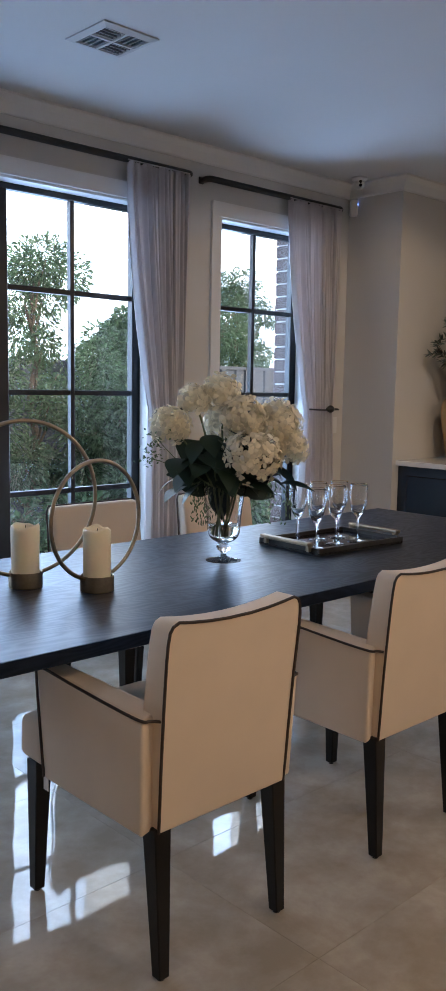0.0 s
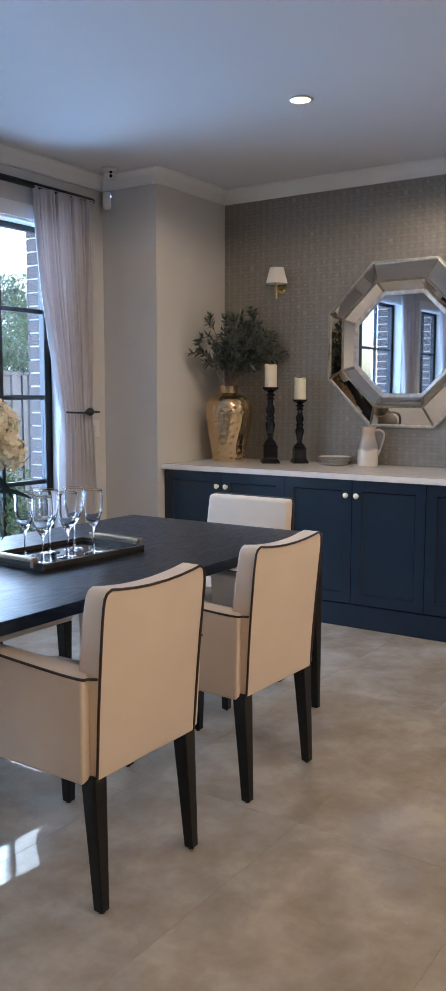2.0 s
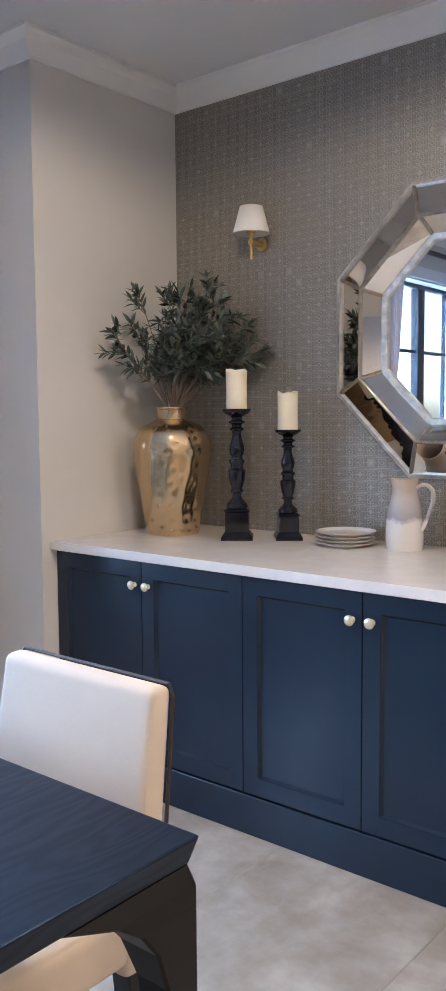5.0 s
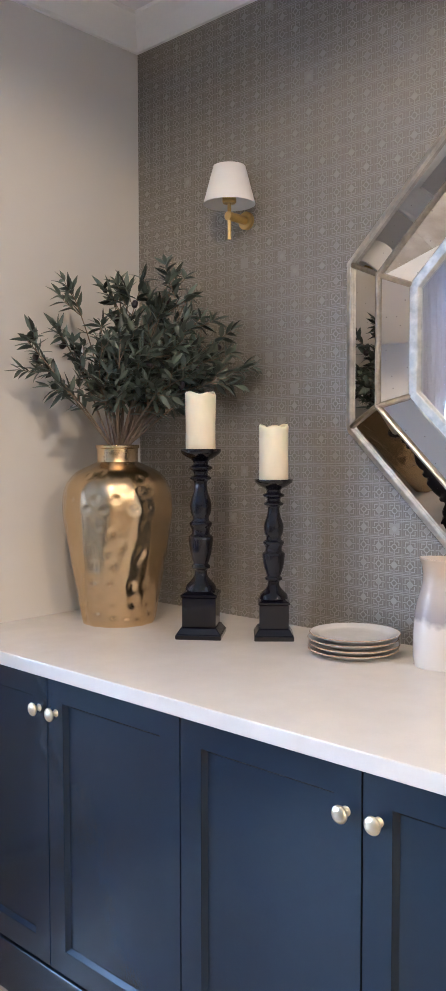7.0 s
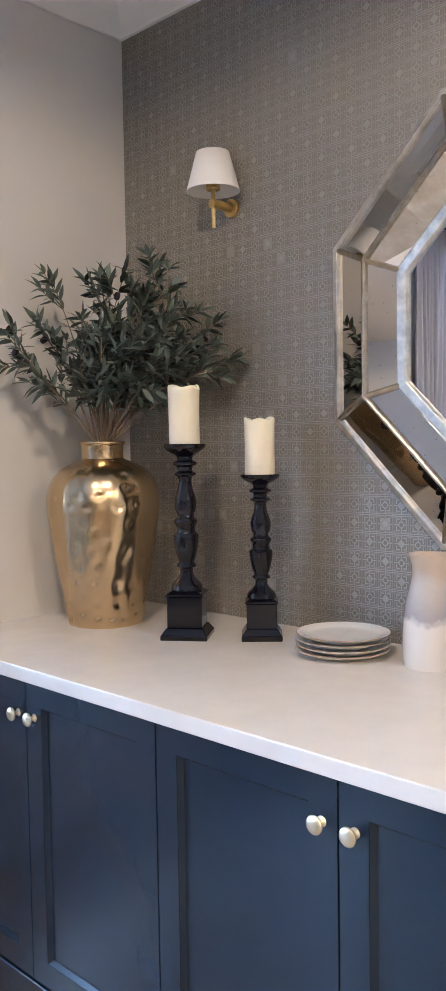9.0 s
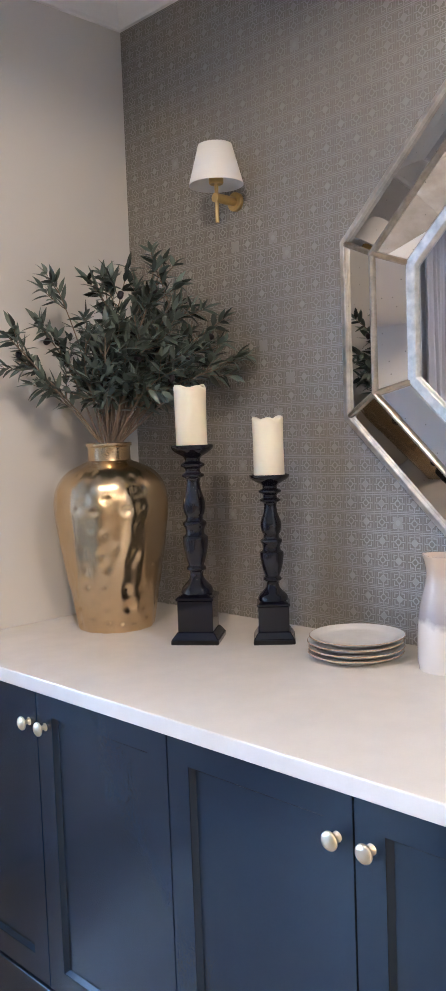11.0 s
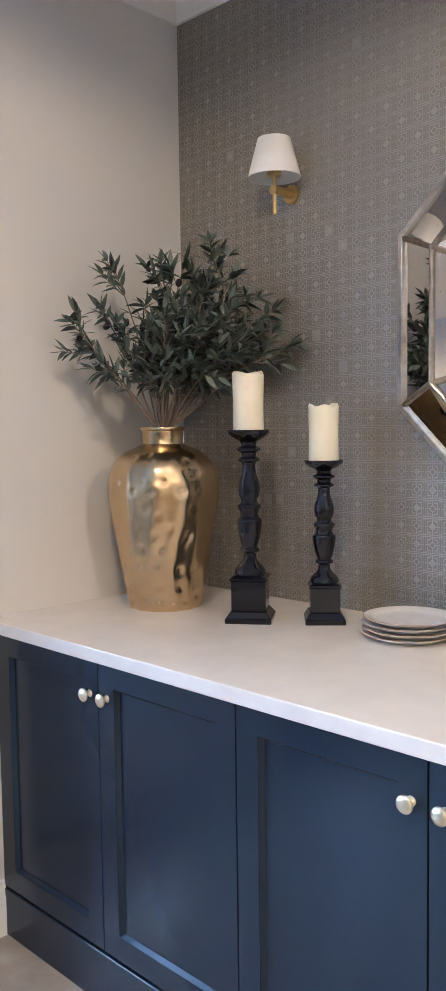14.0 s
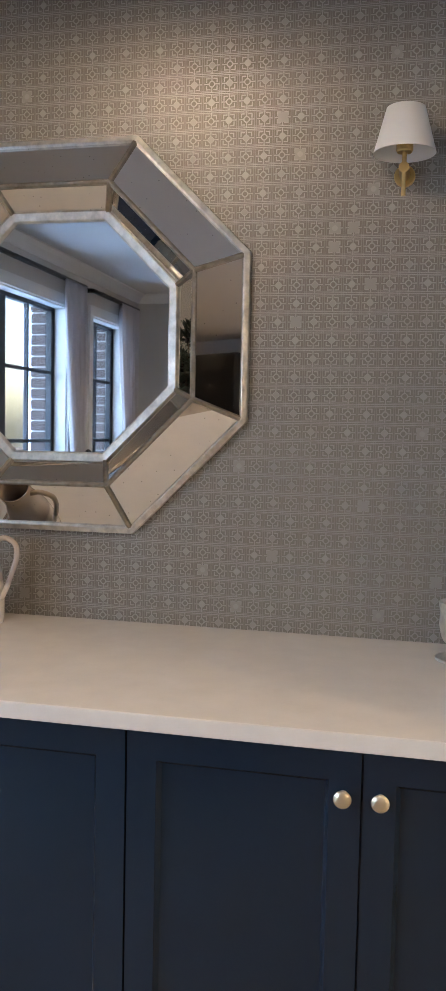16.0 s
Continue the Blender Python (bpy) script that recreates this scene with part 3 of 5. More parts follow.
def window(number, x0, x1, sashes):
    w = thing("window_%d" % number, ((x0 + x1) / 2, 5.25, SILL), "tall black steel-look window with small panes, garden outside", "window", kind="structure")
    cx = (x0 + x1) / 2

    def bar(name, a, b, c, d, y=(-0.025, 0.025), bev=0.004):
        return part(name, block(a - cx, b - cx, y[0], y[1], c - SILL, d - SILL, bev, 1), FRAME, w)
    bar("window_frame", x0, x1, HEAD - 0.04, HEAD)
    bar("window_frame", x0, x1, SILL, SILL + 0.05)
    edges = [x0] + [x0 + (x1 - x0) * k / sashes for k in range(1, sashes)] + [x1]
    bar("window_frame", x0, x0 + 0.06, SILL + 0.05, HEAD - 0.04)
    bar("window_frame", x1 - 0.06, x1, SILL + 0.05, HEAD - 0.04)
    for e in edges[1:-1]:
        bar("window_frame", e - 0.055, e + 0.055, SILL + 0.05, HEAD - 0.04, (-0.034, 0.034))
    for k in range(sashes):
        a = edges[k] + (0.06 if k == 0 else 0.055)
        b = edges[k + 1] - (0.06 if k == sashes - 1 else 0.055)
        m = (a + b) / 2
        bar("glazing_bar", m - 0.013, m + 0.013, SILL + 0.05, HEAD - 0.04, (-0.018, 0.018), 0.003)
        levels = [HEAD - 0.04] + BARS + [SILL + 0.05]
        for z in BARS:
            for p0, p1 in ((a, m - 0.013), (m + 0.013, b)):
                bar("glazing_bar", p0, p1, z - 0.014, z + 0.014, (-0.016, 0.016), 0.003)
        for i in range(4):
            for p0, p1 in ((a, m - 0.013), (m + 0.013, b)):
                hi = levels[i] - (0.014 if i else 0)
                lo = levels[i + 1] + (0.014 if i < 3 else 0)
                g = part("pane", block(p0 - cx, p1 - cx, -0.002, 0.002, lo - SILL, hi - SILL), PANE, w)
                g.visible_shadow = False
    # white architrave, lined reveal and sill board
    arch = bmesh.new()
    box(arch, x0 - 0.075 - cx, x0 - cx, -0.148, -0.128, -0.005, HEAD - SILL)
    box(arch, x1 - cx, x1 + 0.075 - cx, -0.148, -0.128, -0.005, HEAD - SILL)
    box(arch, x0 - 0.075 - cx, x1 + 0.075 - cx, -0.152, -0.128, HEAD - SILL, HEAD - SILL + 0.085)
    part("architrave", arch, TRIM, w, "white painted timber architrave")
    lining = bmesh.new()
    box(lining, x0 - cx, x0 + 0.012 - cx, -0.128, -0.035, 0.0, HEAD - SILL - 0.0)
    box(lining, x1 - 0.012 - cx, x1 - cx, -0.128, -0.035, 0.0, HEAD - SILL - 0.0)
    box(lining, x0 + 0.012 - cx, x1 - 0.012 - cx, -0.128, -0.035, HEAD - SILL - 0.012, HEAD - SILL)
    part("reveal_lining", lining, TRIM, w, "white painted window reveal")
    part("window_sill", block(x0 - 0.09 - cx, x1 + 0.09 - cx, -0.17, -0.03, -0.03, 0.0, 0.004), TRIM, w, "white timber sill board")
    return w


window(1, *OPEN[1], 2)
window(2, *OPEN[2], 1)
window(3, *OPEN[0], 1)


# ---- curtains ----
def curtain(x_left, x_right, inner_right, folds, seed):
    """One drawn-back curtain on rings; the window-side edge sweeps in to its tie-back at 1.24 m."""
    c = thing("curtain", ((x_left + x_right) / 2, 5.03, 0.02), "pale grey-lilac sheer curtain drawn back in folds beside the window", "curtain", "drawn-back curtains")
    cx = (x_left + x_right) / 2
    rng = random.Random(seed)
    phase = [rng.uniform(0, 6.28) for _ in range(3)]
    cols, rows = 150, 44
    verts, faces = [], []
    for r in range(rows + 1):
        z = 0.02 + (2.575 - 0.02) * r / rows
        sweep = 0.0
        if z > 1.24:
            s = (2.575 - z) / (2.575 - 1.24)
            sweep = s ** 1.6
        else:
            s = (1.24 - z) / 1.24
            sweep = 1.0 - 0.12 * math.sin(s * 1.57)
        width = x_right - x_left
        pull = 0.38 * width * sweep
        back = 0.08 * width * sweep
        a, b = (x_left + pull, x_right - back + 0.07 * width * max(0, (1.24 - z))) if inner_right else (x_left + back - 0.07 * width * max(0, (1.24 - z)), x_right - pull)
        tight = 1 - 0.35 * math.exp(-((z - 1.24) / 0.18) ** 2)
        for k in range(cols + 1):
            u = k / cols
            w = 2 * math.pi * folds * (u + 0.012 * math.sin(7 * u + phase[0] + 0.6 * z))
            y = (0.017 + 0.006 * (2.575 - z)) * tight * math.sin(w) + 0.008 * math.sin(2.3 * w + phase[1] + z) + 0.008 * math.sin(0.37 * w + 1.8 * z + phase[2])
            x = a + (b - a) * u + 0.006 * math.cos(w)
            verts.append((x - cx, y, z - 0.02))
    for r in range(rows):
        for k in range(cols):
            i = r * (cols + 1) + k
            faces.append((i, i + 1, i + cols + 2, i + cols + 1))
    cloth = mesh_of("cloth", verts, faces, CURTAIN, c, smooth=True)
    sol = cloth.modifiers.new("thickness", "SOLIDIFY")
    sol.thickness = 0.0025
    part("heading_tape", block(x_left - cx, x_right - cx, -0.012, 0.012, 2.556, 2.562, 0.002, 1), CURTAIN, c)
    # tie-back: a black cord round the folds and a turned hook on the wall
    tx0, tx1 = (x_left + 0.37 * (x_right - x_left), x_right - 0.02) if inner_right else (x_left + 0.02, x_right - 0.37 * (x_right - x_left))
    loop = [(tx0 - cx, -0.052, 1.225), ((tx0 + tx1) / 2 - cx, -0.056, 1.22), (tx1 - cx, -0.05, 1.222)]
    part("tie_back", tube(smooth_profile(loop, 6), 0.006, 8), BLACK, c, "thin black tie-back cord")
    hook = [(0.0, -0.045), (0.008, -0.04), (0.022, -0.012), (0.026, 0.004), (0.018, 0.022), (0.008, 0.034), (0.006, 0.07)]
    hm = lathe(smooth_profile(hook, 3), 16)
    hx = (x_left + 0.75 * (x_right - x_left)) if inner_right else (x_left + 0.25 * (x_right - x_left))
    bmesh.ops.transform(hm, matrix=pose(hx - cx, -0.068, 1.226, 0, 90 if inner_right else -90, 0), verts=hm.verts)
    part("tie_hook", hm, BLACK, c, "turned black curtain hook", True)
    return c


curtain(5.0, 5.44, True, 11, 1)
curtain(6.285, 6.80, True, 12, 2)
curtain(3.22, 3.66, False, 11, 3)
curtain(1.86, 2.375, False, 12, 4)


def rod(x0, x1):
    r = thing("curtain_rod", ((x0 + x1) / 2, 5.04, 2.585), "black metal curtain rod turned back to the wall", "curtain rod", "curtain rods")
    cx = (x0 + x1) / 2
    path = [(x0 - cx, 0.078, 0), (x0 - cx, 0.02, 0), (x0 - cx + 0.006, 0.006, 0), (x0 - cx + 0.02, 0, 0), (x1 - cx - 0.02, 0, 0), (x1 - cx - 0.006, 0.006, 0), (x1 - cx, 0.02, 0), (x1 - cx, 0.078, 0)]
    part("pole", tube(path, 0.0185, 14), BLACK, r, smooth=True)
    for x in (x0, x1):
        part("wall_bracket", block(x - cx - 0.02, x - cx + 0.02, 0.07, 0.0795, -0.02, 0.02, 0.004, 1), BLACK, r)


rod(3.195, 5.465)
rod(5.608, 6.818)
rod(1.84, 3.05)


# ---- ceiling and wall fittings ----
def downlight(x, y):
    d = thing("downlight", (x, y, CEILING), "round white recessed ceiling downlight, switched on, warm", "downlight", "ceiling downlights")
    part("trim_ring", lathe([(0.046, -0.002), (0.048, -0.006), (0.056, -0.006), (0.060, 0.0), (0.046, 0.0), (0.046, -0.002)], 32), PLASTIC, d, smooth=True)
    lens = part("diffuser", lathe([(0.0, -0.003), (0.0455, -0.003), (0.0455, -0.0005), (0.0, -0.0005)], 32), GLOW, d, "glowing warm diffuser")
    lens.visible_shadow = False


# a fitting at every position, the added unseen ones too
for lx, ly in DOWNLIGHTS:
    downlight(lx, ly)

vent = thing("ceiling_vent", (4.27, 4.165, CEILING), "square white four-way ceiling air vent with louvres", "air vent")
bm = bmesh.new()
S = 0.135
for a in range(4):
    m = pose(0, 0, 0, 0, 0, 90 * a)
    fs = hexa(bm, [m @ Vector(p) for p in ((-S, -S, 0), (S, -S, 0), (S - 0.03, -S + 0.03, 0), (-S + 0.03, -S + 0.03, 0))],
              [m @ Vector(p) for p in ((-S, -S, -0.006), (S, -S, -0.006), (S - 0.03, -S + 0.03, -0.014), (-S + 0.03, -S + 0.03, -0.014))])
bmesh.ops.recalc_face_normals(bm, faces=bm.faces)
part("frame", bm, VENTFRAME, vent)
# thin plate under the ceiling, its dark colour stands for the duct's shade
part("backing", block(-S + 0.03, S - 0.03, -S + 0.03, S - 0.03, -0.003, -0.0005), FENCE, vent, "dark plate behind the louvres, coloured as the shade of a duct")
part("cross_bar", block(-0.006, 0.006, -S + 0.03, S - 0.03, -0.014, -0.003), VENTFRAME, vent)
part("cross_bar", block(-S + 0.03, S - 0.03, -0.006, 0.006, -0.0145, -0.0032), VENTFRAME, vent)
for qx, qy in ((-1, -1), (1, -1), (-1, 1), (1, 1)):
    for k in range(4):
        o = 0.016 + 0.025 * k
        bm = bmesh.new()
        along = qx * qy > 0
        lo, hi = 0.008, S - 0.031
        if along:
            q = [(lo, o), (hi, o), (hi, o + 0.006), (lo, o + 0.006)]
        else:
            q = [(o, lo), (o + 0.006, lo), (o + 0.006, hi), (o, hi)]
        hexa(bm, [(qx * x, qy * y, -0.012) for x, y in q], [(qx * x + (0 if along else 0.006), qy * y + (0.006 if along else 0), -0.004) for x, y in q])
        bmesh.ops.recalc_face_normals(bm, faces=bm.faces)
        part("slat", bm, VENTGREY, vent)

dome = thing("security_camera", (6.82, 4.9, CEILING), "small white turret security camera on the ceiling", "camera")
part("base", lathe([(0.0, 0.0), (0.052, 0.0), (0.052, -0.012), (0.044, -0.022), (0.0, -0.022)], 28), PLASTIC, dome, smooth=True)
ball = lathe(smooth_profile([(0.0, -0.036), (0.02, -0.031), (0.034, -0.012), (0.036, 0.004), (0.026, 0.026), (0.0, 0.036)], 4), 24)
bmesh.ops.transform(ball, matrix=pose(0, 0, -0.04), verts=ball.verts)
part("eyeball", ball, PLASTIC, dome, smooth=True)
for dz in (0.012, -0.012):
    e = lathe([(0.0, 0.006), (0.010, 0.006), (0.010, 0.0), (0.0, 0.0)], 16)
    bmesh.ops.transform(e, matrix=pose(-0.022, -0.026, -0.041 + dz, 90, 0, -42), verts=e.verts)
    part("lens", e, LENS, dome, "black camera lens")

sensor = thing("alarm_sensor", (6.975, 5.06, 2.618), "white wall-mounted alarm sensor with blue indicator", "sensor", turn=45)
part("housing", block(-0.03, 0.03, -0.02, 0.025, -0.055, 0.055, 0.009, 2), PLASTIC, sensor)
part("window", block(-0.022, 0.022, -0.0225, -0.019, -0.046, 0.012, 0.002, 1), SHADE, sensor)
part("indicator", block(-0.005, 0.005, -0.0245, -0.019, 0.024, 0.034, 0.002, 1), BLUELED, sensor, "lit blue indicator")
part("mount", block(-0.05, 0.05, 0.024, 0.03, -0.04, 0.04), PLASTIC, sensor)

switch = thing("light_switch", (6.89, WALL_Y, 1.128), "white plastic wall light switch", "switch")
part("plate", block(-0.036, 0.036, -0.008, 0.0, -0.058, 0.058, 0.003, 2), PLASTIC, switch)
part("rocker", block(-0.014, 0.014, -0.012, -0.006, -0.022, 0.022, 0.002, 1), PLASTIC, switch)


# ---- sideboard ----
FRONT = 7.062
DOORS = [4.664, 4.198, 3.749, 3.303, 2.856, 2.40, 1.962]


def cabinet_unit(y_hi, y_lo):
    """A two-door unit with shaker doors; the knobs stand side by side at the meeting edge."""
    u = thing("sideboard_cabinet", (FRONT, (y_hi + y_lo) / 2, 0.0), "navy painted two-door shaker cabinet under a white stone top", "cabinet", "built-in sideboard units")
    cy = (y_hi + y_lo) / 2
    h = (y_hi - y_lo) / 2
    part("carcass", block(0.022, 0.70, -h + 0.0005, h - 0.0005, 0.135, 0.868), NAVY, u)
    for side in (1, -1):
        a, b = (0.002, h - 0.002) if side > 0 else (-h + 0.002, -0.002)
        bm = bmesh.new()
        z0, z1, st = 0.141, 0.862, 0.058
        box(bm, 0.0, 0.021, a, a + st, z0, z1)
        box(bm, 0.0, 0.021, b - st, b, z0, z1)
        box(bm, 0.0, 0.021, a + st, b - st, z0, z0 + st)
        box(bm, 0.0, 0.021, a + st, b - st, z1 - st, z1)
        door = part("door", bm, NAVY, u)
        # recessed panel with a sloped bead all round
        pm = bmesh.new()
        q0 = [(a + st, z0 + st), (b - st, z0 + st), (b - st, z1 - st), (a + st, z1 - st)]
        g = 0.008
        q1 = [(a + st + g, z0 + st + g), (b - st - g, z0 + st + g), (b - st - g, z1 - st - g), (a + st + g, z1 - st - g)]
        v0, v1 = [pm.verts.new((0.002, y, z)) for y, z in q0], [pm.verts.new((0.012, y, z)) for y, z in q1]
        for i in range(4):
            pm.faces.new((v0[i], v0[(i + 1) % 4], v1[(i + 1) % 4], v1[i]))
        pm.faces.new(v1[::-1])
        v2 = [pm.verts.new((0.0205, y + (0.0006 if y < (a + b) / 2 else -0.0006), z + (0.0006 if z < 0.5 else -0.0006))) for y, z in q0]
        for i in range(4):
            pm.faces.new((v0[i], v0[(i + 1) % 4], v2[(i + 1) % 4], v2[i]))
        pm.faces.new(v2)
        bmesh.ops.recalc_face_normals(pm, faces=pm.faces)
        part("panel", pm, NAVY, door)
        k = lathe(smooth_profile([(0.0, 0.027), (0.009, 0.026), (0.0155, 0.0225), (0.016, 0.0185), (0.0105, 0.0145), (0.0055, 0.011), (0.0055, 0.005), (0.0095, 0.0)], 3), 24)
        bmesh.ops.transform(k, matrix=pose(0, side * 0.0335, 0.777, 0, -90, 0), verts=k.verts)
        part("knob", k, KNOB, door, "round champagne metal knob", True)


for k in range(0, 6, 2):
    cabinet_unit(DOORS[k], DOORS[k + 2])
fill = tagged(part("cabinet_filler", block(FRONT + 0.003, FRONT + 0.6, DOORS[0] + 0.001, NIB_Y - 0.001, 0.0, 0.868), NAVY), "navy painted filler strip closing the cabinet to the wall", "panel")
tagged(part("cabinet_filler", block(FRONT + 0.003, FRONT + 0.6, BENCH_S + 0.001, DOORS[6] - 0.001, 0.0, 0.868), NAVY), "navy painted filler strip closing the cabinet to the wall", "panel")
tagged(part("cabinet_plinth", block(FRONT - 0.004, FRONT + 0.5, DOORS[6], DOORS[0], 0.0, 0.134, 0.002, 1), NAVY), "navy painted plinth board resting on the floor", "plinth")
tagged(part("worktop", block(FRONT - 0.032, WALL_X - 0.001, BENCH_S + 0.001, NIB_Y - 0.001, 0.869, 0.903, 0.003, 2), STONE), "white engineered stone worktop along the sideboard", "worktop")


# ---- chairs ----
def soft_block(low, high, bevel=0.02, seg=3):
    bm = bmesh.new()
    hexa(bm, low, high)
    return rounded(bm, bevel, seg)


def chair_leg(x, y, ztop, lean, parent):
    a, b = 0.025, 0.0155
    bm = bmesh.new()
    dx, dy = lean
    hexa(bm, [(x + dx + sx * b, y + dy + sy * b, 0.006) for sx, sy in ((-1, -1), (1, -1), (1, 1), (-1, 1))],
         [(x + sx * a, y + sy * a, ztop) for sx, sy in ((-1, -1), (1, -1), (1, 1), (-1, 1))])
    leg = part("leg", rounded(bm, 0.003, 1), LEG, parent, "tapered black timber leg")
    part("glide", lathe([(0.0, 0.0), (0.009, 0.0), (0.009, 0.0062), (0.0, 0.0062)], 12, x + dx, y + dy), LEG, leg)
    return leg


def arm_chair():
    """Faces +y. A boxed seat between low padded arms, raked back, dark piping on the outer seams."""
    c = thing("arm_chair", (0, 0, 0), "cream upholstered dining armchair with dark piping and black legs", "chair", "armchairs along the table")
    part("seat", soft_block([(-0.17, -0.24, 0.37), (0.17, -0.24, 0.37), (0.205, 0.315, 0.375), (-0.205, 0.315, 0.375)],
                            [(-0.17, -0.24, 0.485), (0.17, -0.24, 0.485), (0.205, 0.31, 0.50), (-0.205, 0.31, 0.50)], 0.035, 4), FABRIC, c, smooth=True)
    part("seat_front", soft_block([(-0.236, 0.184, 0.372), (0.236, 0.184, 0.372), (0.232, 0.318, 0.374), (-0.232, 0.318, 0.374)],
                                  [(-0.236, 0.184, 0.495), (0.236, 0.184, 0.495), (0.232, 0.312, 0.497), (-0.232, 0.312, 0.497)], 0.032, 4), FABRIC, c, "rounded front roll of the seat cushion", smooth=True)
    # back: thick, raked, a little wider at the shoulder, top edge dipping at the middle
    bm = bmesh.new()
    VS = [0.0, 0.2, 0.4, 0.6, 0.78, 0.9, 0.955, 0.985, 1.0]
    TAPER = [1, 1, 1, 1, 1, 0.995, 0.975, 0.94, 0.87]
    rows, cols = 8, 10
    grid = {}
    for f in (0, 1):
        for r in range(rows + 1):
            for k in range(cols + 1):
                v, u = VS[r], -1 + 2 * k / cols
                z = 0.362 + 0.498 * v
                y = -0.262 - 0.038 * v ** 1.4 + (0.0 if f == 0 else 0.085 - 0.02 * v)
                bow = 0.006 * (1 - u * u) * (-1 if f == 0 else 1)
                x = u * (0.211 + 0.010 * v) * TAPER[r]
                if v > 0.9:
                    z += 0.016 * u * u - 0.008
                grid[f, r, k] = bm.verts.new((x, y + bow * math.sin(v * 3.14), z))
    for r in range(rows):
        for k in range(cols):
            for f in (0, 1):
                q = [grid[f, r, k], grid[f, r, k + 1], grid[f, r + 1, k + 1], grid[f, r + 1, k]]
                bm.faces.new(q if f == 0 else q[::-1])
    for r in range(rows):
        for k in (0, cols):
            bm.faces.new([grid[0, r, k], grid[1, r, k], grid[1, r + 1, k], grid[0, r + 1, k]])
    for k in range(cols):
        for r in (0, rows):
            bm.faces.new([grid[0, r, k], grid[0, r, k + 1], grid[1, r, k + 1], grid[1, r, k]])
    bmesh.ops.recalc_face_normals(bm, faces=bm.faces)
    sharp = [e for e in bm.edges if len(e.link_faces) == 2 and e.calc_face_angle(0) > 0.7]
    bmesh.ops.bevel(bm, geom=sharp, offset=0.014, segments=3, profile=0.6, affect="EDGES", clamp_overlap=True)
    back = part("backrest", bm, FABRIC, c, smooth=True)
    # piping along the rear outer edge of the back
    pipe = [(-0.211, -0.261, 0.364)] + [(-0.2115 - 0.0095 * v, -0.264 - 0.038 * v ** 1.4, 0.362 + 0.498 * v) for v in (0.15, 0.3, 0.45, 0.6, 0.75, 0.84)] + [(-0.2185, -0.2975, 0.821), (-0.2145, -0.299, 0.845), (-0.2065, -0.300, 0.858)]
    top = [(u * 0.1935, -0.301, 0.8505 + 0.016 * u * u) for u in (-0.98, -0.8, -0.5, -0.2, 0.2, 0.5, 0.8, 0.98)]
    right = [(-x, y, z) for x, y, z in reversed(pipe)]
    part("piping", tube(pipe + top + right, 0.0038, 8), PIPING, back, "dark brown corded seam")
    for s in (-1, 1):
        def P(x, y, z):
            return (s * x, y, z)
        outer_ = [P(0.252, -0.250, 0.361), P(0.252, 0.155, 0.366), P(0.186, 0.155, 0.366), P(0.17, -0.225, 0.361)]
        upper = [P(0.260, -0.262, 0.645), P(0.258, 0.18, 0.668), P(0.19, 0.18, 0.668), P(0.17, -0.225, 0.645)]
        if s < 0:
            outer_, upper = outer_[::-1], upper[::-1]
        arm = part("arm", soft_block(outer_, upper, 0.012, 3), FABRIC, c, smooth=True)
        course = [P(0.216, -0.270, 0.636), P(0.240, -0.264, 0.642), P(0.2575, -0.254, 0.643), P(0.2585, -0.17, 0.645), P(0.258, 0.0, 0.655), P(0.257, 0.15, 0.666), P(0.2575, 0.174, 0.662), P(0.257, 0.180, 0.645), P(0.2545, 0.168, 0.5), P(0.252, 0.156, 0.372)]
        part("piping", tube(smooth_profile(course, 4), 0.0037, 8), PIPING, arm, "dark brown corded seam")
        chair_leg(s * 0.196, -0.235, 0.374, (s * 0.004, -0.025), c)
        chair_leg(s * 0.206, 0.25, 0.378, (s * 0.008, 0.004), c)
    return c


def side_chair():
    """Faces +y. Armless, the padded back running down to the seat frame."""
    c = thing("side_chair", (0, 0, 0), "cream upholstered armless dining chair with black legs", "chair", "armless chairs at the table")
    part("seat", soft_block([(-0.225, -0.2, 0.365), (0.225, -0.2, 0.365), (0.23, 0.255, 0.37), (-0.23, 0.255, 0.37)],
                            [(-0.225, -0.2, 0.475), (0.225, -0.2, 0.475), (0.23, 0.25, 0.485), (-0.23, 0.25, 0.485)], 0.03, 4), FABRIC, c, smooth=True)
    part("backrest", soft_block([(-0.23, -0.255, 0.345), (0.23, -0.255, 0.345), (0.23, -0.175, 0.345), (-0.23, -0.175, 0.345)],
                                [(-0.226, -0.315, 0.868), (0.226, -0.315, 0.868), (0.226, -0.262, 0.868), (-0.226, -0.262, 0.868)], 0.022, 4), FABRIC, c, smooth=True)
    pipe = [(-0.232, -0.258, 0.35), (-0.23, -0.285, 0.6), (-0.228, -0.311, 0.846), (-0.217, -0.314, 0.868), (0.217, -0.314, 0.868), (0.228, -0.311, 0.846), (0.23, -0.285, 0.6), (0.232, -0.258, 0.35)]
    part("piping", tube(pipe, 0.004, 8), PIPING, c, "dark brown corded seam")
    for s in (-1, 1):
        chair_leg(s * 0.195, -0.215, 0.36, (s * 0.006, -0.02), c)
        chair_leg(s * 0.2, 0.215, 0.37, (s * 0.004, 0.006), c)
    return c


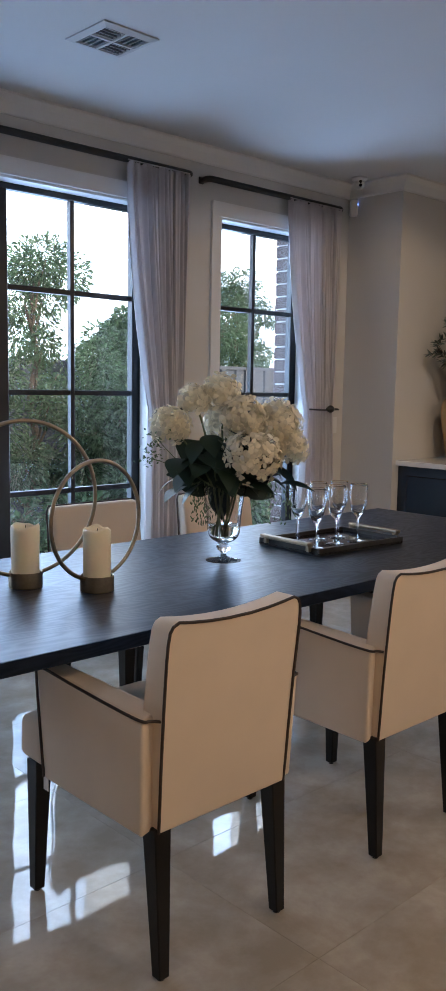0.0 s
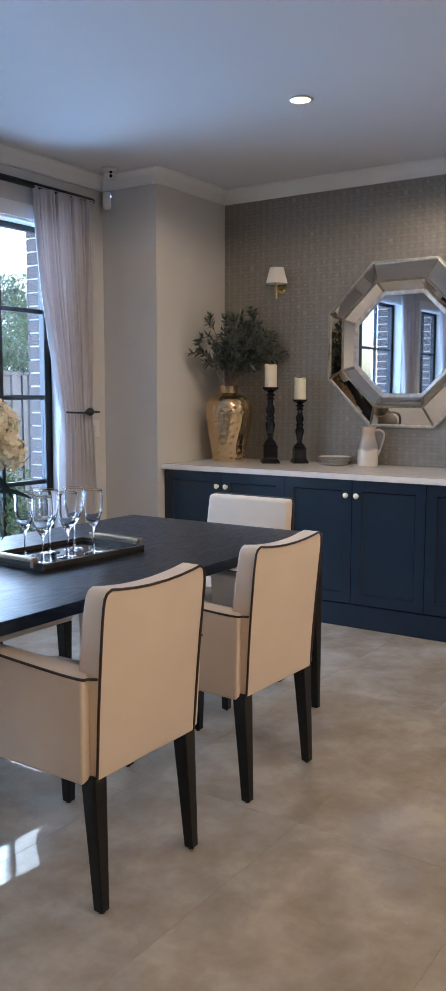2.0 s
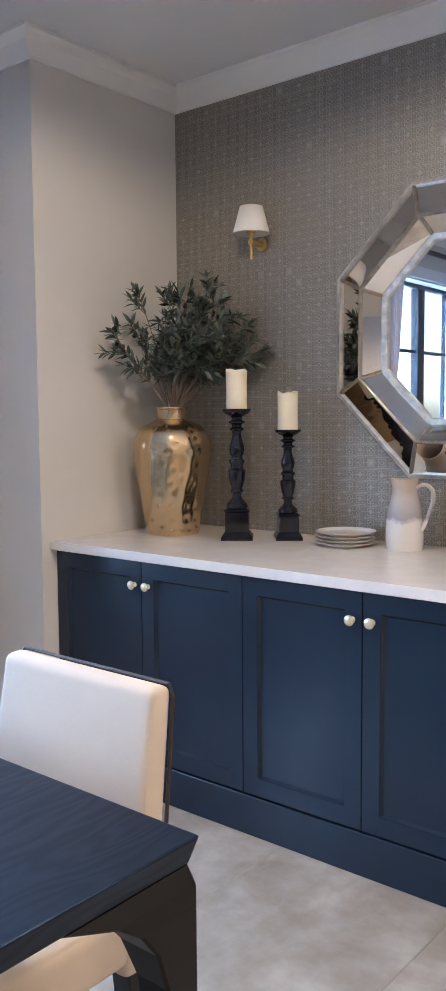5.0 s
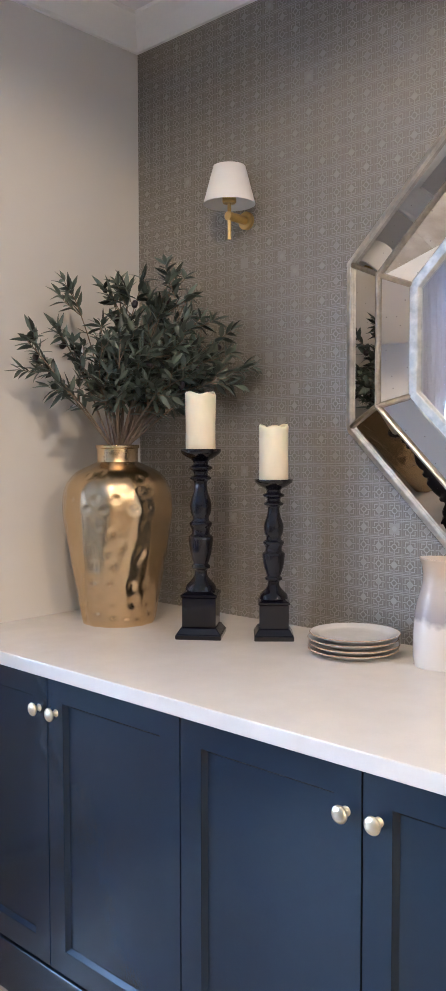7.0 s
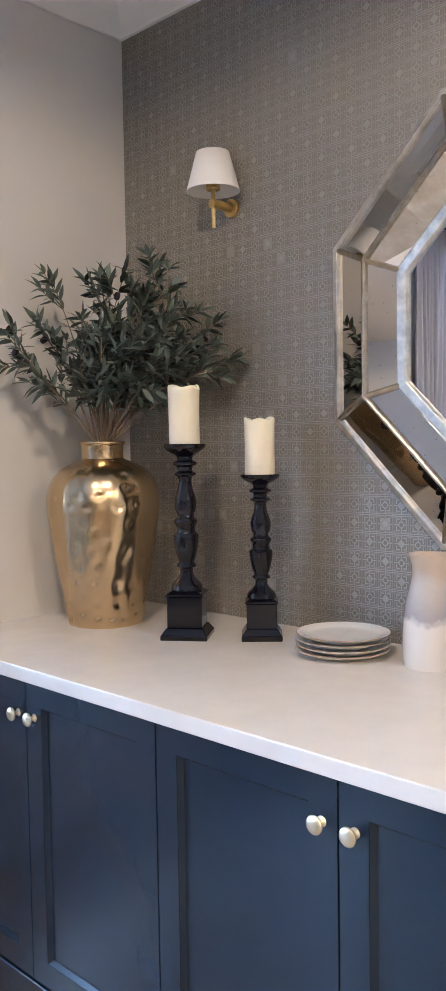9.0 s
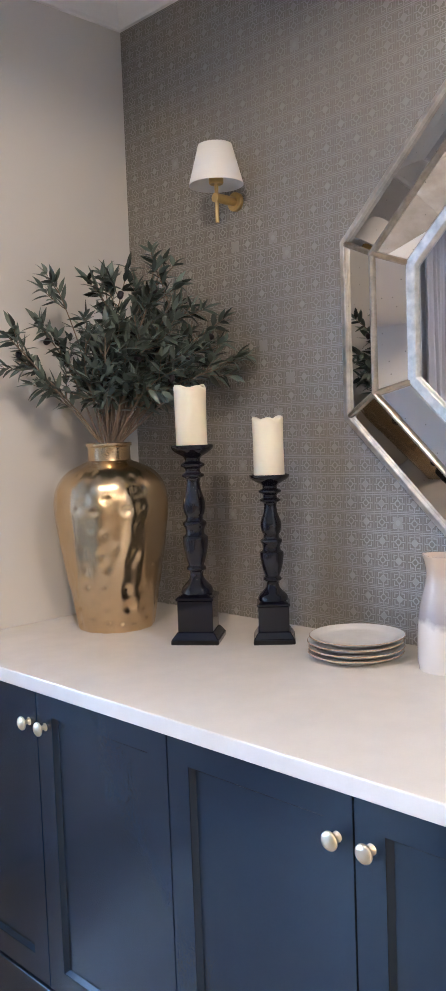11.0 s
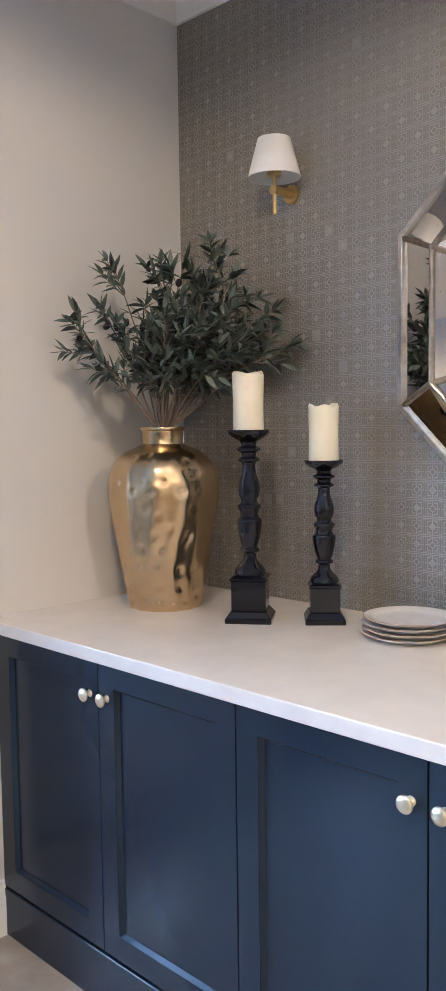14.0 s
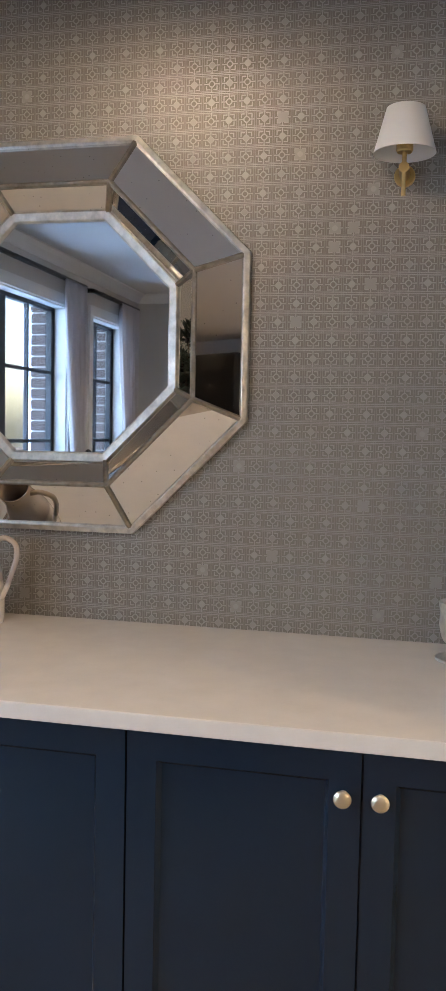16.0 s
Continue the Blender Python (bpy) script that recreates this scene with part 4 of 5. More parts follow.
first = arm_chair()
first.matrix_world = pose(3.463, 2.851, 0, 0, 0, 0.5)
tag = part("care_label", block(-0.2375, -0.236, 0.158, 0.18, 0.325, 0.374), TAG, first, "small white care label hanging under the arm")
copy_thing(first, pose(4.284, 2.843, 0, 0, 0, 0))
for o in list(bpy.data.objects):
    if o.name.startswith("care_label") and o is not tag:
        bpy.data.objects.remove(o)
copy_thing(first, pose(5.037, 2.859, 0, 0, 0, -1.2))
for o in list(bpy.data.objects):
    if o.name.startswith("care_label") and o is not tag:
        bpy.data.objects.remove(o)
head_chair = side_chair()
head_chair.matrix_world = pose(5.735, 3.345, 0, 0, 0, 90)
copy_thing(head_chair, pose(4.26, 3.99, 0, 0, 0, 180))
copy_thing(head_chair, pose(4.985, 3.99, 0, 0, 0, 181))

# ---- dining table ----
TX0, TX1, TY0, TY1, TZ = 2.64, 5.784, 2.823, 3.88, 0.765
table = thing("dining_table", ((TX0 + TX1) / 2, (TY0 + TY1) / 2, 0), "long black-stained oak dining table with tapered curved legs", "table")
hx, hy = (TX1 - TX0) / 2, (TY1 - TY0) / 2
bm = bmesh.new()
hexa(bm, [(-hx + 0.012, -hy + 0.012, TZ - 0.042), (hx - 0.012, -hy + 0.012, TZ - 0.042), (hx - 0.012, hy - 0.012, TZ - 0.042), (-hx + 0.012, hy - 0.012, TZ - 0.042)],
     [(-hx, -hy, TZ), (hx, -hy, TZ), (hx, hy, TZ), (-hx, hy, TZ)])
part("tabletop", rounded(bm, 0.004, 2), OAK, table)
for sx in (-1, 1):
    for sy in (-1, 1):
        # upright outer corner, inner faces sweeping out into the underside of the top
        sections = []
        for z, wx, wy in ((0.0, 0.030, 0.030), (0.25, 0.042, 0.042), (0.45, 0.055, 0.055), (0.56, 0.066, 0.066), (0.62, 0.085, 0.080), (0.66, 0.115, 0.10), (0.69, 0.155, 0.12), (0.722, 0.24, 0.15)):
            ox, oy = sx * (hx - 0.003), sy * (hy - 0.003)
            if z > 0.7:
                ox, oy = sx * (hx - 0.012), sy * (hy - 0.012)
            sections.append([(ox, oy, z), (ox - sx * wx, oy, z), (ox - sx * wx, oy - sy * wy, z), (ox, oy - sy * wy, z)])
        bm = bmesh.new()
        rings = [[bm.verts.new(p) for p in s] for s in sections]
        for a, b in zip(rings, rings[1:]):
            for i in range(4):
                bm.faces.new((a[i], a[(i + 1) % 4], b[(i + 1) % 4], b[i]))
        bm.faces.new(rings[0])
        bm.faces.new(rings[-1])
        bmesh.ops.recalc_face_normals(bm, faces=bm.faces)
        long = [e for e in bm.edges if abs((e.verts[0].co - e.verts[1].co).z) > 0.02]
        bmesh.ops.bevel(bm, geom=long, offset=0.004, segments=1, affect="EDGES", clamp_overlap=True)
        part("leg", bm, LEG, table)


# ---- on the table ----
def pillar_candle(at, r, h, seed, label="ivory wax pillar candle with an uneven melted rim"):
    c = thing("pillar_candle", at, label, "candle", "ivory pillar candles")
    rng = random.Random(seed)
    ph = [rng.uniform(0, 6.28) for _ in range(4)]
    bm, seg = bmesh.new(), 40

    def ring(rad, z, wave):
        out = []
        for k in range(seg):
            a = 2 * math.pi * k / seg
            dz = wave * (0.5 * math.sin(2 * a + ph[0]) + 0.35 * math.sin(3 * a + ph[1]) + 0.25 * math.sin(5 * a + ph[2]))
            dr = 1 + 0.012 * math.sin(4 * a + ph[3] + z * 30)
            out.append(bm.verts.new((rad * dr * math.cos(a), rad * dr * math.sin(a), z + dz)))
        return out
    rings = [ring(r * 0.97, 0, 0), ring(r, 0.004, 0), ring(r * 0.995, h * 0.5, 0), ring(r * 1.01, h * 0.9, 0.002), ring(r * 1.02, h - 0.006, 0.007), ring(r * 0.95, h, 0.009), ring(r * 0.84, h - 0.006, 0.006), ring(r * 0.8, h - 0.018, 0)]
    for a, b in zip(rings, rings[1:]):
        for k in range(seg):
            bm.faces.new((a[k], a[(k + 1) % seg], b[(k + 1) % seg], b[k]))
    bm.faces.new(rings[0][::-1])
    bm.faces.new(rings[-1])
    part("wax", bm, WAX, c, smooth=True)
    part("wick", tube([(0, 0, h - 0.019), (0.001, 0, h - 0.008), (0.003, 0.001, h - 0.001)], 0.0012, 6), BLACK, c, "short dark wick")


def ring_holder(at, radius, turn, label):
    h = thing("candle_ring_holder", at, label, "candle holder", "bronze ring candle holders", turn)
    cup = [(0.0, 0.0), (0.05, 0.0), (0.052, 0.002), (0.052, 0.046), (0.050, 0.048), (0.048, 0.046), (0.048, 0.012), (0.0, 0.012)]
    part("cup", lathe(cup, 40), BRONZE, h, smooth=False)
    n = 72
    pts = [(radius * math.sin(2 * math.pi * k / n), 0.0, 0.036 + radius - radius * math.cos(2 * math.pi * k / n)) for k in range(n)]
    part("ring", tube(pts, 0.0065, 10, True), BRONZE, h, smooth=True)


ring_holder((3.424, 3.448, TZ), 0.236, -9, "aged bronze candle cup with a large upright ring")
pillar_candle((3.424, 3.448, TZ + 0.012), 0.043, 0.178, 5)
ring_holder((3.564, 3.270, TZ), 0.179, 8, "aged bronze candle cup with a smaller upright ring")
pillar_candle((3.564, 3.270, TZ + 0.012), 0.042, 0.178, 6)

tray = thing("serving_tray", (4.76, 3.345, TZ), "dark timber serving tray with bronze bar handles", "tray", turn=-3)
TL, TW = 0.245, 0.165
part("base", block(-TL, TL, -TW, TW, 0.004, 0.012, 0.002, 1), LACQUER, tray, "dark glossy tray base")
for a, b, c, d in ((-TL, TL, -TW, -TW + 0.012), (-TL, TL, TW - 0.012, TW), (-TL, -TL + 0.012, -TW + 0.012, TW - 0.012), (TL - 0.012, TL, -TW + 0.012, TW - 0.012)):
    part("rim", block(a, b, c, d, 0.0, 0.028, 0.002, 1), TRAYWOOD, tray)
for s in (-1, 1):
    x = s * (TL + 0.014)
    bar = part("handle", block(x - 0.014, x + 0.014, -0.13, 0.13, 0.034, 0.048, 0.004, 2), BRONZE, tray, "flat bronze bar handle")
    for y in (-0.115, 0.115):
        part("bracket", block(min(x, s * TL) - 0.001, max(x, s * TL) + 0.008, y - 0.009, y + 0.009, 0.012, 0.036, 0.002, 1), BRONZE, bar)


def wine_glass():
    g = thing("wine_glass", (0, 0, 0), "clear cut-crystal wine glass with a gold rim on the tray", "glass", "wine glasses on the tray")
    prof = smooth_profile([(0.0, 0.0), (0.034, 0.0), (0.0345, 0.002), (0.012, 0.006), (0.0055, 0.014), (0.0042, 0.05), (0.0045, 0.085), (0.009, 0.098), (0.022, 0.118), (0.0325, 0.15), (0.0355, 0.185), (0.0345, 0.232)], 4)
    inner = smooth_profile([(0.0335, 0.232), (0.0345, 0.185), (0.0312, 0.15), (0.019, 0.12), (0.0, 0.107)], 4)
    lip = [(0.03455, 0.2314), (0.0343, 0.2321), (0.0337, 0.2321), (0.03345, 0.2314)]
    bm = lathe(prof[:-1] + lip + inner[1:], 40)
    # cut flutes round the lower bowl
    for v in bm.verts:
        if 0.104 < v.co.z < 0.165:
            a = math.atan2(v.co.y, v.co.x)
            k = 1 - 0.035 * max(0, math.cos(10 * a)) * math.sin((v.co.z - 0.104) / 0.061 * math.pi)
            v.co.x *= k
            v.co.y *= k
    part("bowl", bm, GLASS, g, smooth=True)
    part("gold_rim", lathe([(0.0337, 0.2321), (0.0347, 0.2321), (0.0347, 0.2328), (0.0337, 0.2328), (0.0337, 0.2321)], 40), BRASS, g, "thin gold rim")
    return g


glass_ = wine_glass()
spots = [(4.625, 3.41), (4.572, 3.268), (4.735, 3.40), (4.71, 3.285), (4.84, 3.378), (4.825, 3.268)]
glass_.matrix_world = pose(*spots[0], TZ + 0.0125)
for k, (x, y) in enumerate(spots[1:]):
    copy_thing(glass_, pose(x, y, TZ + 0.0125, 0, 0, 37 * k))

# flowers in a footed vase
VX, VY = 4.183, 3.368
fv = thing("flower_vase", (VX, VY, TZ), "footed clear glass vase with water and stems", "vase")
outer_p = smooth_profile([(0.0, 0.0), (0.058, 0.0), (0.060, 0.003), (0.03, 0.010), (0.012, 0.018), (0.011, 0.034), (0.022, 0.042), (0.026, 0.056), (0.020, 0.068), (0.045, 0.085), (0.058, 0.112), (0.060, 0.15), (0.067, 0.22), (0.081, 0.292)], 4)
inner_p = smooth_profile([(0.0785, 0.292), (0.0645, 0.22), (0.0575, 0.15), (0.0555, 0.114), (0.042, 0.090), (0.0, 0.082)], 4)
outer_p, inner_p = [(r, z * 0.93) for r, z in outer_p], [(r, z * 0.93) for r, z in inner_p]
lip = [(0.0808, 0.2708), (0.0806, 0.2718), (0.0789, 0.2718), (0.0785, 0.2708)]
part("vase_body", lathe(outer_p[:-1] + lip + inner_p[1:], 48), GLASS, fv, smooth=True)
part("water", lathe(smooth_profile([(0.0, 0.083), (0.041, 0.091), (0.0545, 0.114), (0.0555, 0.130)], 3) + [(0.0, 0.130)], 40), WATER, fv, "greenish water", True)
bouquet = thing("hydrangea_bouquet", (VX, VY, TZ + 0.09), "full bouquet of cream hydrangeas with dark glossy leaves", "flowers")
B0 = Vector((VX, VY, TZ + 0.09))
rng = random.Random(11)
HEADS = [((4.085, 3.555, 1.245), 0.072), ((4.165, 3.515, 1.345), 0.055), ((4.24, 3.455, 1.368), 0.066), ((4.255, 3.36, 1.285), 0.078), ((4.40, 3.32, 1.262), 0.084),
         ((4.235, 3.285, 1.150), 0.098), ((4.42, 3.275, 1.175), 0.062), ((4.33, 3.52, 1.26), 0.075)]


def floret(verts, faces, c, nrm, size, rng):
    """Four cupped round petals about one centre."""
    t = nrm.orthogonal().normalized()
    t = Matrix.Rotation(rng.uniform(0, 6.28), 3, nrm) @ t
    b = nrm.cross(t)
    for k in range(4):
        a = k * 1.5708 + rng.uniform(-0.2, 0.2)
        d = t * math.cos(a) + b * math.sin(a)
        e = nrm.cross(d)
        lift, cup = rng.uniform(-0.3, 0.5), rng.uniform(0.0, 0.2)
        i = len(verts)
        for r, w, h in ((0.06, 0.08, 0.0), (0.45, 0.36, 0.10), (0.8, 0.42, cup), (1.1, 0.15, cup * 0.7)):
            for sgn in (-1, 1):
                verts.append(tuple(c + (d * r + e * (w * sgn) + nrm * (h + lift * r + 0.10 * w)) * size))
        for q in range(3):
            j = i + 2 * q
            faces.append((j, j + 1, j + 3, j + 2))


for centre, rad in HEADS:
    c = Vector(centre) - B0
    c = Vector((c.x, c.y, c.z - 0.012))
    rad *= 0.98
    verts, faces = [], []
    n = int(190 * (rad / 0.09) ** 2) + 30
    for k in range(n):
        z = 1 - 2 * (k + 0.5) / n
        if z < -0.55:
            continue
        a = k * 2.39996 + rng.uniform(-0.15, 0.15)
        s = math.sqrt(1 - z * z)
        nrm = Vector((s * math.cos(a), s * math.sin(a), z))
        nrm = (nrm + Vector([rng.uniform(-0.5, 0.5) for _ in range(3)])).normalized()
        floret(verts, faces, c + nrm * rad * rng.uniform(0.74, 1.10), nrm, rng.uniform(0.016, 0.025), rng)
    mesh_of("bloom", verts, faces, PETAL, bouquet, "cream hydrangea head", True)
    foot = Vector((rng.uniform(-0.025, 0.025), rng.uniform(-0.025, 0.025), 0.0))
    lip = Vector((c.x * 0.25, c.y * 0.25, 0.19))
    part("stem", tube(smooth_profile([tuple(foot), tuple((foot + lip) / 2), tuple(lip), tuple(lip.lerp(c, 0.6) + Vector((0, 0, 0.02))), tuple(c)], 4), 0.0042, 6), STEM, bouquet)


def leaf_mesh(verts, faces, base, tip_dir, normal, length, width, curl=0.15, steps=6, fold_=0.35):
    side = tip_dir.cross(normal).normalized()
    i0 = len(verts)
    for k in range(steps + 1):
        t = k / steps
        w = width * math.sin(math.pi * min(1.0, 0.04 + 0.96 * t) ** 0.8) * 0.5
        p = base + tip_dir * (length * t) + normal * (-curl * length * t * t)
        fold = normal * (abs(w) * fold_)
        verts += [tuple(p - side * w + fold), tuple(p), tuple(p + side * w + fold)]
    for k in range(steps):
        j = i0 + 3 * k
        faces += [(j, j + 1, j + 4, j + 3), (j + 1, j + 2, j + 5, j + 4)]


LEAVES = [(-0.10, 0.14, 0.27, -145), (-0.09, 0.10, 0.22, -160), (-0.05, 0.03, 0.26, -90), (0.02, -0.03, 0.23, -60), (0.06, -0.06, 0.22, -40), (0.12, -0.06, 0.22, -20), (0.15, -0.10, 0.25, -30),
          (-0.08, 0.15, 0.20, 150), (-0.06, 0.06, 0.30, 120), (0.00, 0.03, 0.33, 60), (0.08, 0.02, 0.27, 30), (0.12, 0.05, 0.25, 60), (-0.02, -0.02, 0.20, -120), (-0.11, 0.09, 0.17, -170),
          (0.04, -0.05, 0.18, -70), (0.17, -0.12, 0.18, -35), (-0.04, 0.08, 0.18, 170), (0.05, 0.08, 0.24, 80), (-0.03, -0.01, 0.27, -110), (-0.07, 0.05, 0.25, -140),
          (-0.03, 0.06, 0.36, -120), (-0.06, 0.08, 0.34, -150), (0.0, 0.02, 0.34, -100), (0.02, 0.0, 0.38, -70), (0.05, -0.03, 0.33, -50), (0.09, -0.04, 0.33, -35), (-0.01, 0.04, 0.30, -130), (0.03, -0.02, 0.28, -90), (-0.10, 0.12, 0.24, -120), (-0.06, 0.06, 0.29, -100), (0.10, -0.07, 0.28, -60), (0.00, 0.00, 0.24, -85)]
for x, y, z, az in LEAVES:
    verts, faces = [], []
    d = Vector((math.cos(radians(az)), math.sin(radians(az)), rng.uniform(-0.55, 0.15))).normalized()
    nrm = (Vector((0, 0, 1)) - d * d.z).normalized()
    nrm = (nrm + Vector((rng.uniform(-0.3, 0.3), rng.uniform(-0.3, 0.3), 0))).normalized()
    leaf_mesh(verts, faces, Vector((x, y, z)) * 0.95 + Vector((0, 0, 0.015)), d, nrm, rng.uniform(0.11, 0.15), rng.uniform(0.072, 0.095), 0.35, 9, 0.12)
    mesh_of("leaf", verts, faces, DARKLEAF, bouquet, "dark green hydrangea leaf", True)
across = Vector((0.73, -0.68, 0))
for k in range(18):
    lat = -0.15 + 0.27 * k / 17
    base = across * (lat * 0.55) + Vector((0.02, 0.02, 0.17 + rng.uniform(0, 0.09)))
    d = (across * (lat * 7 + rng.uniform(-0.3, 0.3)) + Vector((0, 0, rng.uniform(-0.35, 1.0)))).normalized()
    nrm = Vector((-0.68, -0.73, 0.35)) + Vector((rng.uniform(-0.3, 0.3), rng.uniform(-0.3, 0.3), 0))
    nrm = (nrm - d * nrm.dot(d)).normalized()
    verts, faces = [], []
    leaf_mesh(verts, faces, base, d, nrm, rng.uniform(0.11, 0.15), rng.uniform(0.075, 0.10), 0.25, 9, 0.12)
    mesh_of("leaf", verts, faces, DARKLEAF, bouquet, "dark green hydrangea leaf", True)
for cx_, cy_, cz_, n in ((-0.05, 0.09, 0.20, 70), (-0.03, 0.06, 0.19, 50), (0.19, -0.13, 0.20, 40), (0.14, -0.10, 0.2, 25)):
    verts, faces = [], []
    for k in range(n):
        drop = rng.uniform(0, 0.16)
        p = Vector((cx_ + rng.gauss(0, 0.012), cy_ + rng.gauss(0, 0.012), cz_ - drop))
        d = Vector((rng.uniform(-0.6, 0.6), rng.uniform(-0.6, 0.6), -0.8)).normalized()
        leaf_mesh(verts, faces, p, d, d.orthogonal().normalized(), rng.uniform(0.012, 0.024), 0.006, 0.2, 2)
    mesh_of("trailing_sprig", verts, faces, FERN, bouquet, "trailing green amaranth sprig")
for sx_, sy_, sz_ in ((-0.15, 0.2, 0.34), (-0.17, 0.21, 0.27)):
    verts, faces = [], []
    for k in range(60):
        p = Vector((sx_ + rng.gauss(0, 0.022), sy_ + rng.gauss(0, 0.022), sz_ + rng.gauss(0, 0.025)))
        d = Vector((rng.uniform(-1, 1), rng.uniform(-1, 1), rng.uniform(-0.6, 1))).normalized()
        leaf_mesh(verts, faces, p, d, d.orthogonal().normalized(), 0.012, 0.008, 0.2, 2)
    tagged(mesh_of("fern_sprig", verts, faces, FERN, bouquet), "fine airy green filler sprig", "", "", "stuff")
    part("filler_stem", tube([(0, 0, 0.15), (sx_ * 0.6, sy_ * 0.6, 0.24), (sx_, sy_, sz_)], 0.0015, 5), STEM, bouquet)


# ---- on the sideboard ----
BT = 0.903
gv = thing("gold_vase", (7.482, 4.435, BT), "large hammered gold metal floor vase with a narrow neck", "vase")
prof = smooth_profile([(0.098, 0.0), (0.106, 0.006), (0.115, 0.06), (0.135, 0.17), (0.155, 0.29), (0.159, 0.345), (0.150, 0.395), (0.120, 0.435), (0.075, 0.458), (0.060, 0.466)], 11)
bm = lathe([(0.0, 0.0)] + prof, 144)
rng = random.Random(4)
dents = []
for k in range(15 * 9):
    dents.append(((k % 15 + 0.5 * (k // 15 % 2) + rng.uniform(-0.3, 0.3)) * 0.4189, 0.035 + (k // 15) * 0.049 + rng.uniform(-0.016, 0.016), rng.uniform(0.008, 0.0115), rng.uniform(0.003, 0.005)))
for v in bm.verts:
    r = math.hypot(v.co.x, v.co.y)
    if r < 0.07:
        continue
    a = math.atan2(v.co.y, v.co.x)
    push = 0.0
    for da, dz, dr, dd in dents:
        x = ((a - da + math.pi) % (2 * math.pi) - math.pi) * r
        q = (x * x + (v.co.z - dz) ** 2) / (dr * dr)
        if q < 4:
            push = max(push, dd * math.exp(-q))
    push += 0.0016 * math.sin(13 * a + 1.2 * math.sin(v.co.z * 14)) + 0.0011 * math.sin(7 * a + 2.0) * math.sin(v.co.z * 17)
    v.co.x *= (r - push) / r
    v.co.y *= (r - push) / r
part("vase_body", bm, GOLD, gv, smooth=True)
part("neck", lathe([(0.060, 0.464), (0.059, 0.47), (0.059, 0.50), (0.0605, 0.505), (0.0635, 0.506), (0.0635, 0.514), (0.060, 0.515), (0.056, 0.513), (0.055, 0.47), (0.05, 0.45)], 48), GOLD, gv, "smooth gold neck band", True)

olive = thing("olive_branches", (7.482, 4.435, BT + 0.44), "bunch of faux olive branches with dark olives in the gold vase", "foliage")
rng = random.Random(21)


def olive_leaves(verts, faces, course, start):
    """Opposite pairs of slender leaves along a twig, and one at its tip."""
    for i in range(start, len(course)):
        if i < len(course) - 1 and rng.random() < 0.28:
            continue
        d0 = (course[i] - course[i - 1]).normalized()
        across = d0.orthogonal().normalized()
        across = Matrix.Rotation(rng.uniform(0, 6.28), 3, d0) @ across
        for s in ((-1, 1) if i < len(course) - 1 else (-1, 0, 1)):
            d = (d0 * rng.uniform(0.45, 1.1) + across * s * rng.uniform(0.5, 1.0) + Vector((0, 0, rng.uniform(-0.35, 0.15)))).normalized()
            nrm = Vector((rng.uniform(-0.8, 0.8), rng.uniform(-0.8, 0.8), 1))
            nrm = (nrm - d * nrm.dot(d)).normalized()
            leaf_mesh(verts, faces, course[i], d, nrm, rng.uniform(0.034, 0.058), rng.uniform(0.0115, 0.0168), rng.uniform(-0.1, 0.35), 5)


def inside(p):
    return Vector((min(p.x, 0.275), min(p.y, 0.205), p.z))


